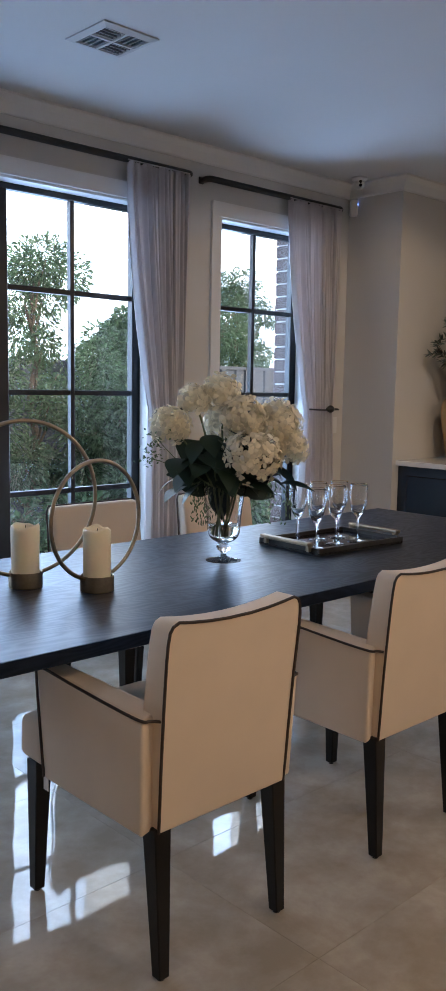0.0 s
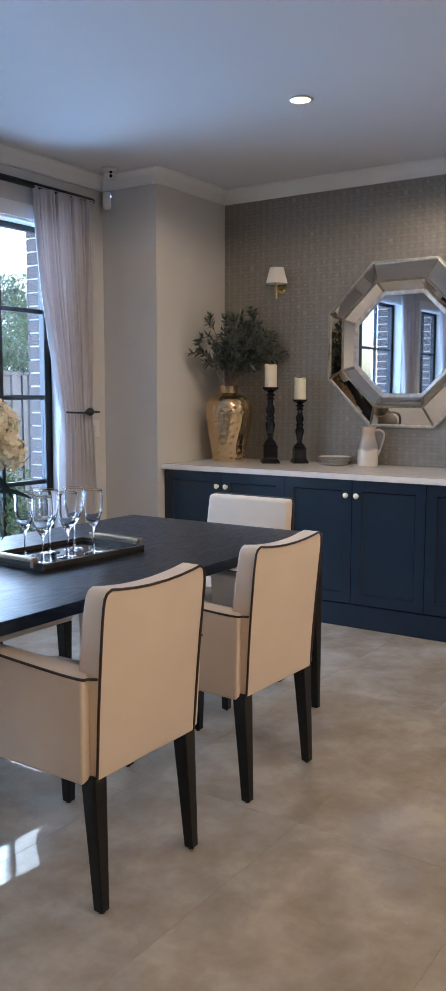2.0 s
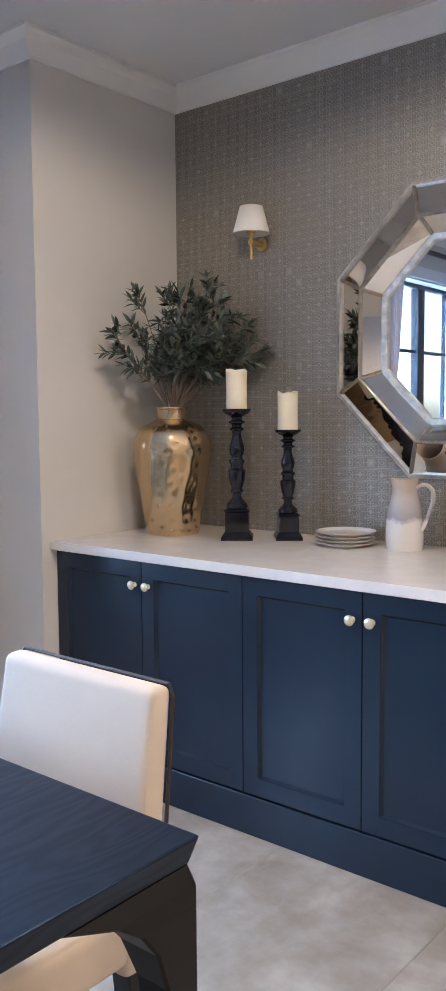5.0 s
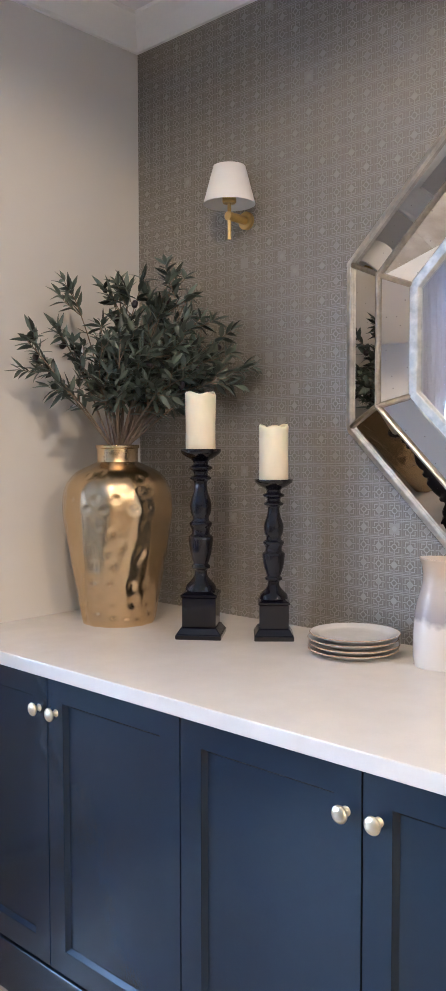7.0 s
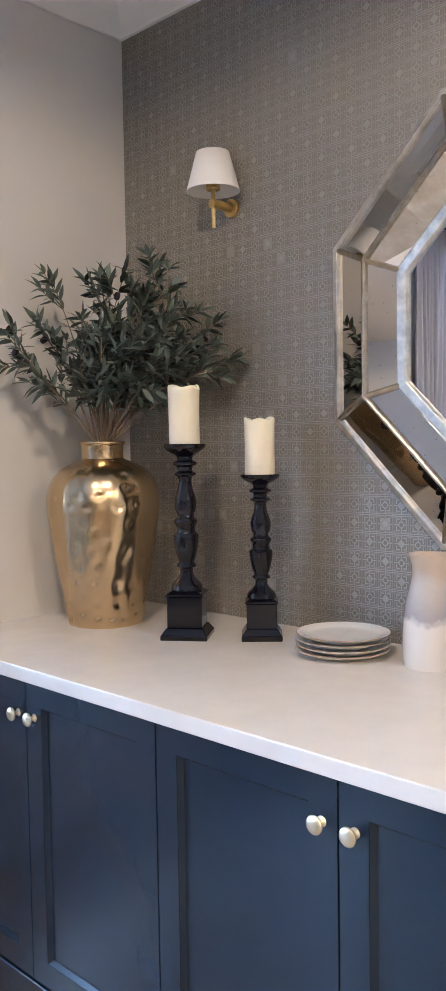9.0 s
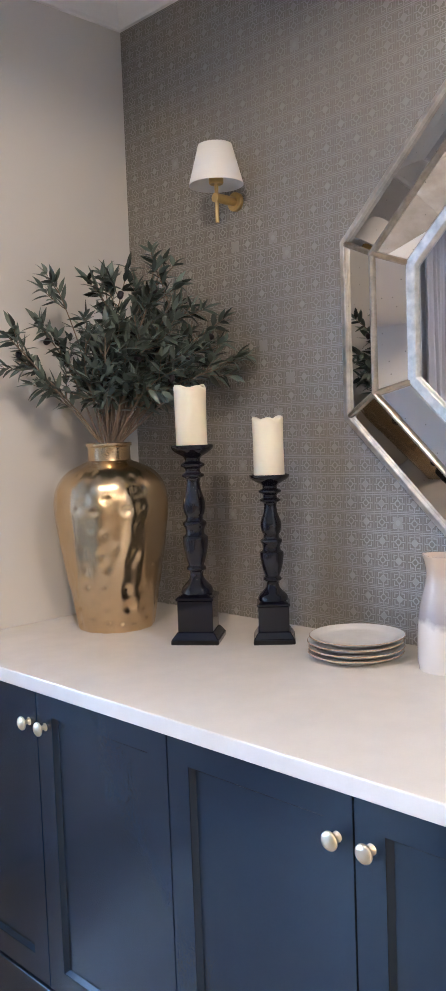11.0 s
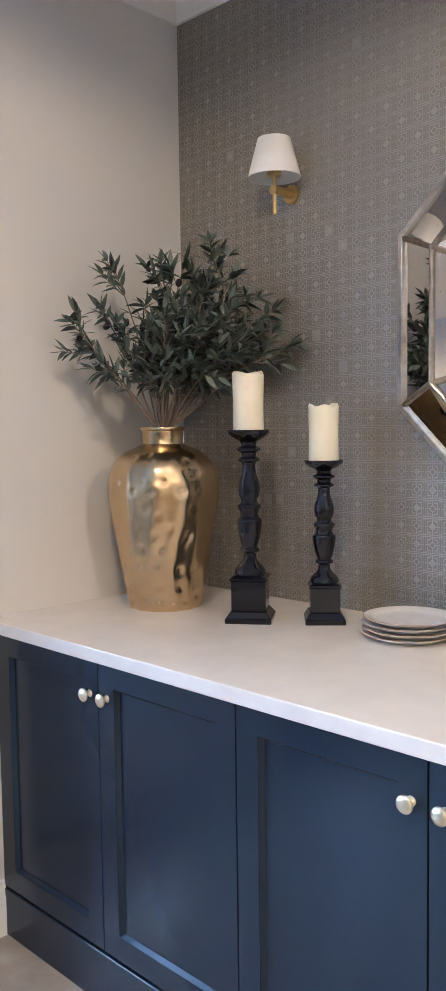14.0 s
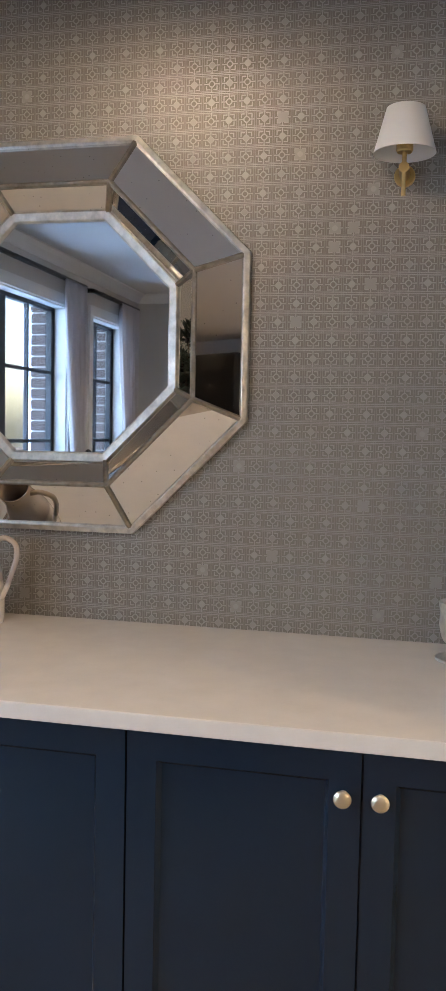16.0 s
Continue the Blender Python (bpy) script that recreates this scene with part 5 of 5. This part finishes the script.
REACHING = [(-0.25, 0.08, 0.36), (-0.19, 0.11, 0.30), (-0.17, 0.06, 0.40), (-0.09, 0.09, 0.52), (0.20, -0.20, 0.33), (0.18, -0.16, 0.44), (0.12, -0.12, 0.56), (-0.14, -0.12, 0.36), (0.15, -0.14, 0.50), (0.265, -0.25, 0.30), (0.27, -0.20, 0.41), (0.22, -0.24, 0.27)]
for k in range(44):
    if k < len(REACHING):
        tip = Vector(REACHING[k])
    else:
        z = 1 - 1.5 * (k - 11.5) / 32
        s, a = math.sqrt(max(0.0, 1 - z * z)), 2.39996 * k
        tip = Vector((0.06, -0.065, 0.30)) + Vector((s * math.cos(a) * 0.17, s * math.sin(a) * 0.17, z * 0.235)) * rng.uniform(0.6, 1.05)
    tip = inside(tip)
    bow = Vector((rng.uniform(-0.03, 0.03), rng.uniform(-0.03, 0.03), 0))
    foot = Vector((rng.uniform(-0.03, 0.03), rng.uniform(-0.03, 0.03), 0.03))
    neck = Vector((tip.x * 0.14, tip.y * 0.14, 0.09))
    mid = neck.lerp(tip, 0.5) + bow + Vector((0, 0, 0.035))
    course = [inside(Vector(p)) for p in smooth_profile([tuple(foot), tuple(neck), tuple(mid), tuple(tip)], 8)]
    br = part("branch", tube(course, 0.0036, 6, taper=0.35), TWIG, olive, "thin brown olive twig")
    verts, faces = [], []
    olive_leaves(verts, faces, course, 13)
    for q in range(4):
        i = rng.randint(12, len(course) - 3)
        d0 = (course[i] - course[i - 1]).normalized()
        side = Vector([rng.uniform(-1, 1) for _ in range(3)])
        d = (d0 * 0.8 + (side - d0 * side.dot(d0)).normalized() * 0.75).normalized()
        length = rng.uniform(0.05, 0.10)
        twig = [inside(course[i] + d * (length * m / 7) + Vector((0, 0, 0.012 * (m / 7) ** 2))) for m in range(8)]
        part("twig", tube(twig, 0.0016, 5, taper=0.5), TWIG, br)
        olive_leaves(verts, faces, twig, 2)
    mesh_of("foliage", verts, faces, OLIVE, br, "slender grey-green olive leaves", True)
    if k % 2 == 0:
        c = course[-4] + Vector((rng.uniform(-0.015, 0.015), rng.uniform(-0.015, 0.015), -0.014))
        o = lathe(smooth_profile([(0.0, -0.012), (0.007, -0.009), (0.009, 0.0), (0.007, 0.009), (0.0, 0.012)], 3), 14)
        bmesh.ops.transform(o, matrix=Matrix.Translation(c) @ pose(0, 0, 0, 30 * k, 20, 0), verts=o.verts)
        part("olive", o, FRUIT, br, "black olive", True)


def candlestick(at, h, base, label, turn=36):
    """Square stepped plinth and a turned baluster, h high to the drip dish."""
    c = thing("candlestick", at, label, "candlestick", "black turned candlesticks", turn)
    b = base / 2
    bm = bmesh.new()
    k = base / 0.128

    def slab(w, z0, z1, w1=None):
        w1 = w1 or w
        hexa(bm, [(-w, -w, z0), (w, -w, z0), (w, w, z0), (-w, w, z0)], [(-w1, -w1, z1), (w1, -w1, z1), (w1, w1, z1), (-w1, w1, z1)])
    slab(b, 0.0, 0.013)
    slab(b * 0.98, 0.0128, 0.03, b * 0.78)
    slab(b * 0.74, 0.0298, 0.113 * k + 0.002)
    slab(b * 0.8, 0.113 * k + 0.0018, 0.121 * k + 0.002)
    slab(b * 0.76, 0.121 * k + 0.0018, 0.133 * k + 0.002, b * 0.45)
    bmesh.ops.recalc_face_normals(bm, faces=bm.faces)
    bmesh.ops.bevel(bm, geom=list(bm.edges), offset=0.0018, segments=1, affect="EDGES", clamp_overlap=True)
    part("plinth", bm, LACQUER, c)
    z0 = 0.131 * k
    L = h - z0
    shape = [(0.039, 0.0), (0.036, 0.035), (0.025, 0.07), (0.0165, 0.105), (0.0165, 0.145), (0.023, 0.157), (0.0225, 0.175), (0.0185, 0.188), (0.021, 0.21), (0.0265, 0.27), (0.030, 0.342), (0.030, 0.38), (0.0235, 0.397),
             (0.022, 0.42), (0.024, 0.444), (0.0275, 0.462), (0.0275, 0.48), (0.021, 0.496), (0.020, 0.52), (0.024, 0.544), (0.0268, 0.596), (0.0245, 0.64), (0.0185, 0.693), (0.0158, 0.745), (0.0175, 0.775), (0.026, 0.79), (0.026, 0.803), (0.018, 0.82),
             (0.0195, 0.845), (0.028, 0.86), (0.028, 0.877), (0.019, 0.892), (0.021, 0.92), (0.034, 0.942), (0.049, 0.963), (0.055, 0.98), (0.056, 1.0), (0.050, 1.0), (0.047, 0.985), (0.0, 0.985)]
    part("baluster", lathe(smooth_profile([(r * (0.45 + 0.55 * k) * (1.1 if r < 0.04 else 1.0), z0 + z * L) for r, z in shape], 3), 40), LACQUER, c, smooth=True)


candlestick((7.50, 4.115, BT), 0.502, 0.122, "tall glossy black turned candlestick on the stone top")
pillar_candle((7.50, 4.115, BT + 0.496), 0.040, 0.155, 7)
candlestick((7.612, 3.955, BT), 0.422, 0.104, "shorter glossy black turned candlestick on the stone top", 42)
pillar_candle((7.612, 3.955, BT + 0.416), 0.0385, 0.148, 9)

PLX, PLY = 7.60, 3.69
for k in range(4):
    p = thing("side_plate", (PLX + 0.002 * math.sin(5 * k), PLY + 0.002 * math.cos(3 * k), BT + 0.0128 * k), "grey stoneware plate with a brown rim, in a stack", "plate", "stack of plates")
    prof = smooth_profile([(0.0, 0.004), (0.07, 0.004), (0.074, 0.0), (0.080, 0.001), (0.100, 0.008), (0.116, 0.014), (0.1185, 0.016), (0.116, 0.0175), (0.100, 0.013), (0.082, 0.0085), (0.0, 0.0075)], 3)
    part("dish", lathe([(r * 0.93, z) for r, z in prof], 56), CERAMIC, p, smooth=True)
    part("rim", lathe([(r * 0.93, z) for r, z in ((0.1172, 0.0155), (0.1190, 0.0155), (0.1193, 0.0162), (0.1186, 0.0174), (0.1172, 0.0175), (0.1172, 0.0155))], 56), RIMGLAZE, p, "thin brown glazed rim", True)

jug = thing("stoneware_jug", (7.645, 3.475, BT), "white and grey glazed stoneware jug with a loop handle", "jug")
prof = smooth_profile([(0.0, 0.0), (0.058, 0.0), (0.064, 0.004), (0.0665, 0.03), (0.066, 0.08), (0.061, 0.135), (0.050, 0.18), (0.0455, 0.205), (0.047, 0.235), (0.049, 0.25)], 4)
inner = [(0.0465, 0.25), (0.0435, 0.205), (0.056, 0.13), (0.06, 0.02), (0.0, 0.012)]
bm = lathe(prof + inner, 48)
for v in bm.verts:
    if v.co.z > 0.225 and v.co.y > 0.02:
        f = (v.co.z - 0.225) / 0.025 * max(0, (v.co.y - 0.02) / 0.03)
        v.co.y += 0.012 * f
        v.co.x *= 1 - 0.25 * f
part("body", bm, GLAZE, jug, smooth=True)
loop = [(0, -0.046, 0.222), (0, -0.075, 0.232), (0, -0.105, 0.215), (0, -0.108, 0.18), (0, -0.092, 0.13), (0, -0.073, 0.085), (0, -0.062, 0.068)]
part("handle", tube(smooth_profile(loop, 5), 0.0075, 12), GLAZE, jug, smooth=True)


sv = thing("silver_vase", (7.62, 2.216, BT), "brushed silver footed vase on the stone top", "vase")
part("vase_body", lathe(smooth_profile([(0.0, 0.012), (0.018, 0.014), (0.022, 0.03), (0.045, 0.045), (0.055, 0.08), (0.054, 0.11), (0.058, 0.135), (0.055, 0.135), (0.051, 0.11), (0.051, 0.08), (0.0, 0.045)], 4), 40), SILVER, sv, smooth=True)
part("foot", lathe([(0.0, 0.0), (0.062, 0.0), (0.062, 0.006), (0.02, 0.013), (0.0, 0.013)], 40), SILVER, sv)

# ---- wall things ----
def sconce(y):
    s = thing("wall_sconce", (WALL_X, y, 2.07), "brass wall light with a white tapered shade, unlit", "wall light", "pair of wall lights")
    m = lathe([(0.0, 0.0), (0.026, 0.0), (0.026, 0.010), (0.024, 0.012), (0.0, 0.012)], 32)
    bmesh.ops.transform(m, matrix=pose(0, 0, 0, 0, -90, 0), verts=m.verts)
    part("wall_plate", m, BRASS, s)
    part("arm", tube([(-0.01, 0, 0), (-0.085, 0, 0)], 0.0125, 20), BRASS, s, smooth=False)
    x = -0.078
    part("stem", tube([(x, 0, -0.066), (x, 0, 0.055)], 0.0055, 12), BRASS, s)
    part("lamp_holder", lathe([(0.0, 0.036), (0.018, 0.036), (0.020, 0.040), (0.020, 0.060), (0.0, 0.062)], 24, x, 0), BRASS, s, smooth=False)
    sh = lathe([(0.0745, 0.033), (0.046, 0.139), (0.044, 0.139), (0.0725, 0.033), (0.0745, 0.033)], 48, x, 0)
    part("shade", sh, SHADE, s, "white linen lampshade", True)
    part("shade_ring", lathe([(0.044, 0.126), (0.0462, 0.126), (0.0462, 0.129), (0.044, 0.129), (0.044, 0.126)], 32, x, 0), BRASS, s)


sconce(4.195)
sconce(2.392)

MY, MZ, AP = 3.302, 1.675, 0.5275
mirror = thing("octagonal_mirror", (WALL_X, MY, MZ), "octagonal wall mirror with an aged glass surround and silver rim", "mirror")


def octagon(ap, x):
    r = ap / math.cos(math.pi / 8)
    return [Vector((x, r * math.cos(math.pi / 8 + k * math.pi / 4), r * math.sin(math.pi / 8 + k * math.pi / 4))) for k in range(8)]


def octa_ring(name, mat, stations, label):
    bm = bmesh.new()
    rings = [[bm.verts.new(p) for p in octagon(ap, x)] for ap, x in stations]
    for a, b in zip(rings, rings[1:] + rings[:1]):
        for k in range(8):
            bm.faces.new((a[k], a[(k + 1) % 8], b[(k + 1) % 8], b[k]))
    bmesh.ops.recalc_face_normals(bm, faces=bm.faces)
    bmesh.ops.bevel(bm, geom=list(bm.edges), offset=0.0015, segments=1, affect="EDGES", clamp_overlap=True)
    return part(name, bm, mat, mirror, label)


RIM, RIDGE, INNER = -0.020, -0.080, -0.017
part("backboard", block(-0.003, -0.001, -0.36, 0.36, -0.36, 0.36), BLACK, mirror)
octa_ring("outer_frame", SILVER, [(AP, -0.001), (AP, RIM), (AP - 0.015, RIM - 0.005), (AP - 0.020, RIM + 0.004), (AP - 0.020, -0.001)], "distressed silver-leaf outer rim")
octa_ring("inner_frame", SILVER, [(0.336, INNER + 0.006), (0.334, INNER - 0.008), (0.313, INNER - 0.005), (0.309, INNER + 0.004), (0.309, INNER + 0.0135), (0.336, INNER + 0.0135)], "distressed silver-leaf inner rim")
octa_ring("ridge_bead", SILVERDARK, [(0.402, RIDGE + 0.012), (0.400, RIDGE + 0.001), (0.394, RIDGE - 0.003), (0.388, RIDGE + 0.001), (0.386, RIDGE + 0.012)], "tarnished silver bead between the panels")
glass_poly = octagon(0.31, INNER + 0.008)
bm = bmesh.new()
bm.faces.new([bm.verts.new(p) for p in glass_poly])
bk = octagon(0.31, INNER + 0.0125)
bm.faces.new([bm.verts.new(p) for p in bk[::-1]])
bm.verts.ensure_lookup_table()
for k in range(8):
    bm.faces.new((bm.verts[k], bm.verts[(k + 1) % 8], bm.verts[15 - (k + 1) % 8], bm.verts[15 - k]))
bmesh.ops.recalc_face_normals(bm, faces=bm.faces)
part("centre_glass", bm, MIRROR, mirror, "clear octagonal mirror glass")


def panel(a0, a1, b1, b0, name="mirror_panel"):
    n = (a1 - a0).cross(b0 - a0).normalized()
    if n.x > 0:
        n = -n
    bm = bmesh.new()
    hexa(bm, [p - n * 0.004 for p in (a0, a1, b1, b0)], [p for p in (a0, a1, b1, b0)])
    bmesh.ops.recalc_face_normals(bm, faces=bm.faces)
    part(name, bm, MIRRORAGED, mirror, "aged bevelled mirror panel with tarnished edges")


out0, rid, inn = octagon(AP - 0.019, RIM + 0.003), octagon(0.3945, RIDGE + 0.004), octagon(0.333, INNER + 0.0)
for k in range(8):
    j = (k + 1) % 8
    for lo, hi in ((out0, rid), (rid, inn)):
        a0, a1, b1, b0 = lo[k], lo[j], hi[j], hi[k]
        panel(a0.lerp(a1, 0.008), a0.lerp(a1, 0.992), b0.lerp(b1, 0.992), b0.lerp(b1, 0.008))
    for lo, hi in ((out0, rid), (rid, inn)):
        part("corner_strip", tube([lo[k] - Vector((0.002, 0, 0)), hi[k] - Vector((0.002, 0, 0))], 0.0075, 6), SILVERDARK, mirror, "tarnished silver corner strip")

# what the mirror sees of the adjoining room
def tall_cabinet(at, w, h, turn):
    c = thing("tall_cabinet", at, "tall black pantry cabinet with plain doors in the adjoining room", "cabinet", "tall black cabinets", turn)
    part("body", block(-w / 2, w / 2, 0.022, 0.6, 0.0, h), SCREEN, c)
    for s in (0, 1):
        door = part("door", block(-w / 2 + s * w / 2 + 0.002, -w / 2 + (s + 1) * w / 2 - 0.002, 0.0, 0.021, 0.1, h - 0.004, 0.002, 1), SCREEN, c)
        part("handle", block(-0.045 + s * 0.07, -0.025 + s * 0.07, -0.03, -0.0005, 1.0, 1.3, 0.003, 1), BLACK, door)


tall_cabinet((0.25, -0.98, 0), 0.8, 2.05, 90)
tall_cabinet((0.2, SOUTH + 0.61, 0), 1.2, 2.5, 180)

lantern = thing("pendant_lantern", (2.35, 0.56, CEILING), "diamond-shaped brass and glass pendant lantern, lit", "pendant light")
part("canopy", lathe([(0.0, 0.0), (0.06, 0.0), (0.06, -0.018), (0.012, -0.024), (0.0, -0.024)], 28), BRASS, lantern)
part("cord", tube([(0, 0, -0.02), (0, 0, -0.42)], 0.004, 8), BRASS, lantern)
gird = [Vector((0.25 * math.cos(k * math.pi / 3), 0.25 * math.sin(k * math.pi / 3), -0.80)) for k in range(6)]
apex, foot = Vector((0, 0, -0.41)), Vector((0, 0, -0.96))
for k in range(6):
    a, b2 = gird[k], gird[(k + 1) % 6]
    part("wire", tube([apex, a], 0.0045, 6), BRASS, lantern)
    part("wire", tube([a, b2], 0.0045, 6), BRASS, lantern)
    part("wire", tube([a, foot], 0.0045, 6), BRASS, lantern)
part("stem", tube([(0, 0, -0.41), (0, 0, -0.66)], 0.008, 8), BRASS, lantern)
part("bulb", lathe(smooth_profile([(0.012, -0.66), (0.022, -0.69), (0.042, -0.74), (0.036, -0.78), (0.0, -0.795)], 4), 20), BULB, lantern, "glowing filament bulb", True)


# ---- garden ----
structure("ground", block(-60, 70, 5.415, 90, -0.4, -0.15), SOIL, "dark garden soil and mulch")
structure("backdrop", block(-120, 140, 89.0, 89.5, -0.3, 75), SKYGLOW, "plain pale evening sky beyond the garden")
fence = thing("steel_fence", (5.5, 10.2, -0.15), "grey sheet-steel garden fence with raised ribs", "fence")
for k in range(20):
    x = -2.5 + k * 1.15
    bm = bmesh.new()
    steps = [(0.0, 0.0), (0.08, 0.0), (0.10, -0.022), (0.18, -0.022), (0.20, 0.0), (0.28, 0.0)]
    pts = [(x + 0.28 * c + dx, dy) for c in range(4) for dx, dy in steps[:-1]] + [(x + 1.12, 0.0)]
    front = [bm.verts.new((px, py, 0.05)) for px, py in pts]
    top_ = [bm.verts.new((px, py, 1.78)) for px, py in pts]
    for i in range(len(pts) - 1):
        bm.faces.new((front[i], front[i + 1], top_[i + 1], top_[i]))
    part("fence_panel", bm, FENCE, fence)
    part("post", block(x - 0.03, x + 0.01, -0.03, 0.03, 0.0, 1.82), FENCE, fence)
part("top_rail", block(-2.53, 20.5, -0.03, 0.03, 1.775, 1.82), FENCE, fence)
part("bottom_rail", block(-2.53, 20.5, -0.025, 0.025, 0.0, 0.06), FENCE, fence)


def leaf_cloud(blobs, n, size, rng, spread=0.35):
    verts, faces = [], []
    for _ in range(n):
        c, r = rng.choice(blobs)
        d = Vector((rng.gauss(0, 1), rng.gauss(0, 1), rng.gauss(0, 1))).normalized()
        p = Vector(c) + d * r * rng.uniform(0.45, 1.08) ** 0.6
        out = (d + Vector((rng.uniform(-0.6, 0.6), rng.uniform(-0.6, 0.6), rng.uniform(-0.9, 0.2)))).normalized()
        nrm = Vector((rng.uniform(-1, 1), rng.uniform(-1, 1), rng.uniform(0.1, 1)))
        nrm = (nrm - out * nrm.dot(out)).normalized()
        leaf_mesh(verts, faces, p, out, nrm, size * rng.uniform(0.7, 1.3), size * rng.uniform(0.28, 0.42), rng.uniform(0.0, 0.4), 2)
    return verts, faces


def tree(at, height, spread, n, size, mat, seed, label, low=0.25):
    t = thing("garden_tree", at, label, "tree", "garden trees")
    rng = random.Random(seed)
    wob = [(rng.uniform(-0.06, 0.06), rng.uniform(-0.06, 0.06), height * k / 6) for k in range(6)]
    part("trunk", tube(smooth_profile(wob, 3), 0.055, 9, taper=0.3), BARK, t, "thin bare trunk", True)
    blobs = []
    for k in range(26):
        z = height * (low + (1 - low) * rng.random() ** 0.8)
        a = rng.uniform(0, 6.28)
        reach = spread * rng.uniform(0.15, 1.0) * (1.05 - 0.62 * max(0, (z / height - low) / (1 - low)))
        c = (math.cos(a) * reach, math.sin(a) * reach, z)
        blobs.append((c, rng.uniform(0.16, 0.34) * spread))
        if k < 14:
            z0 = max(0.2, z - 0.45)
            part("limb", tube([(0, 0, z0 * 0.9), (c[0] * 0.5, c[1] * 0.5, (z0 + z) / 2), c], 0.016, 6, taper=0.4), BARK, t)
    verts, faces = leaf_cloud(blobs, n, size, rng)
    mesh_of("crown", verts, faces, mat, t, "loose leafy crown with gaps", True)


TREES = [((6.75, 8.9), 2.62, 1.0, 0.12), ((7.95, 9.3), 1.9, 0.85, 0.12), ((5.5, 8.4), 2.3, 0.9, 0.2), ((8.9, 9.3), 1.7, 0.75, 0.12), ((7.2, 8.1), 1.3, 0.7, 0.12), ((8.35, 9.6), 2.2, 0.45, 0.3)]
for k, ((x, y), h, sp, low) in enumerate(TREES):
    tree((x, y, -0.15), h + 0.15, sp, 15000, 0.06, GARDENLEAF, 40 + k, "young broad-leaved garden tree in front of the fence", low)
for k, (x, y, h) in enumerate(((13.2, 14.2, 3.2), (14.9, 14.9, 3.3), (15.9, 15.4, 3.85), (18.0, 17.0, 3.6), (16.9, 17.6, 3.3))):
    tree((x, y, -0.15), h, 1.35, 9000, 0.08, DARKHEDGE, 70 + k, "taller tree standing behind the fence", 0.35)
for k, (x, y, r) in enumerate(((5.0, 6.35, 0.4), (5.75, 6.7, 0.45), (7.0, 6.35, 0.42), (7.6, 6.9, 0.5), (8.4, 7.4, 0.5), (9.4, 7.6, 0.45))):
    s = thing("garden_shrub", (x, y, -0.15), "low bright green leafy shrub in a mulched bed", "shrub", "low garden shrubs")
    rng = random.Random(90 + k)
    blobs = [((rng.uniform(-r, r) * 0.7, rng.uniform(-r, r) * 0.7, rng.uniform(0.12, 0.62) * r / 0.45), 0.2) for _ in range(14)]
    v, f = leaf_cloud(blobs, 1300, 0.085, rng)
    mesh_of("foliage", v, f, GARDENLEAF, s, smooth=True)
    for q in range(4):
        part("twig", tube([(rng.uniform(-0.05, 0.05), rng.uniform(-0.05, 0.05), 0.0), blobs[q][0]], 0.008, 5), BARK, s)

# bricks of the outer leaf round the openings, one course every 86 mm
brick_data = {}


def brick(cx, cz, length, deep):
    key = (round(length, 3), round(deep, 3))
    if key not in brick_data:
        bm = bmesh.new()
        box(bm, -length / 2, length / 2, -deep / 2, deep / 2, -0.038, 0.038)
        bmesh.ops.recalc_face_normals(bm, faces=bm.faces)
        me = bpy.data.meshes.new("brick")
        bm.to_mesh(me)
        bm.free()
        me.materials.append(BRICK)
        brick_data[key] = me
    ob = new("brick", brick_data[key])
    ob.location, ob.parent = (cx, 5.3635, cz), outer


for x0, x1 in BRICK_OPEN:
    row = 0
    z = SILL + 0.05
    while z < HEAD:
        for edge, s in ((x0, -1), (x1, 1)):
            length = 0.23 if row % 2 else 0.112
            brick(edge + s * (length / 2 - 0.006), z, length, 0.125)
        z += 0.086
        row += 1

# floor tiles, 1200 x 600 mm
floor_ob = bpy.data.objects["floor"]
tile_data = {}


def tile(x0, x1, y0, y1):
    key = (round(x1 - x0, 3), round(y1 - y0, 3))
    if key not in tile_data:
        me = bpy.data.meshes.new("tile")
        w, d = key[0] / 2 - 0.00025, key[1] / 2 - 0.00025
        bm = bmesh.new()
        hexa(bm, [(-w, -d, -0.009), (w, -d, -0.009), (w, d, -0.009), (-w, d, -0.009)], [(-w + 0.0003, -d + 0.0003, 0), (w - 0.0003, -d + 0.0003, 0), (w - 0.0003, d - 0.0003, 0), (-w + 0.0003, d - 0.0003, 0)])
        bmesh.ops.recalc_face_normals(bm, faces=bm.faces)
        bm.to_mesh(me)
        bm.free()
        me.materials.append(TILE)
        tile_data[key] = me
    ob = new("tile", tile_data[key])
    ob.location, ob.parent = ((x0 + x1) / 2, (y0 + y1) / 2, 0.0), floor_ob


y = 2.39 - 0.6 * 11
row = 0
while y < WALL_Y:
    x = 6.0 - 1.2 * 9
    while x < WALL_X:
        a, b, c, d = max(x, FAR_WEST), min(x + 1.2, NIB_X + 0.6), max(y, SOUTH), min(y + 0.6, WALL_Y)
        if b - a > 0.02 and d - c > 0.02:
            tile(a, b, c, d)
        x += 1.2
    y += 0.6
    row += 1
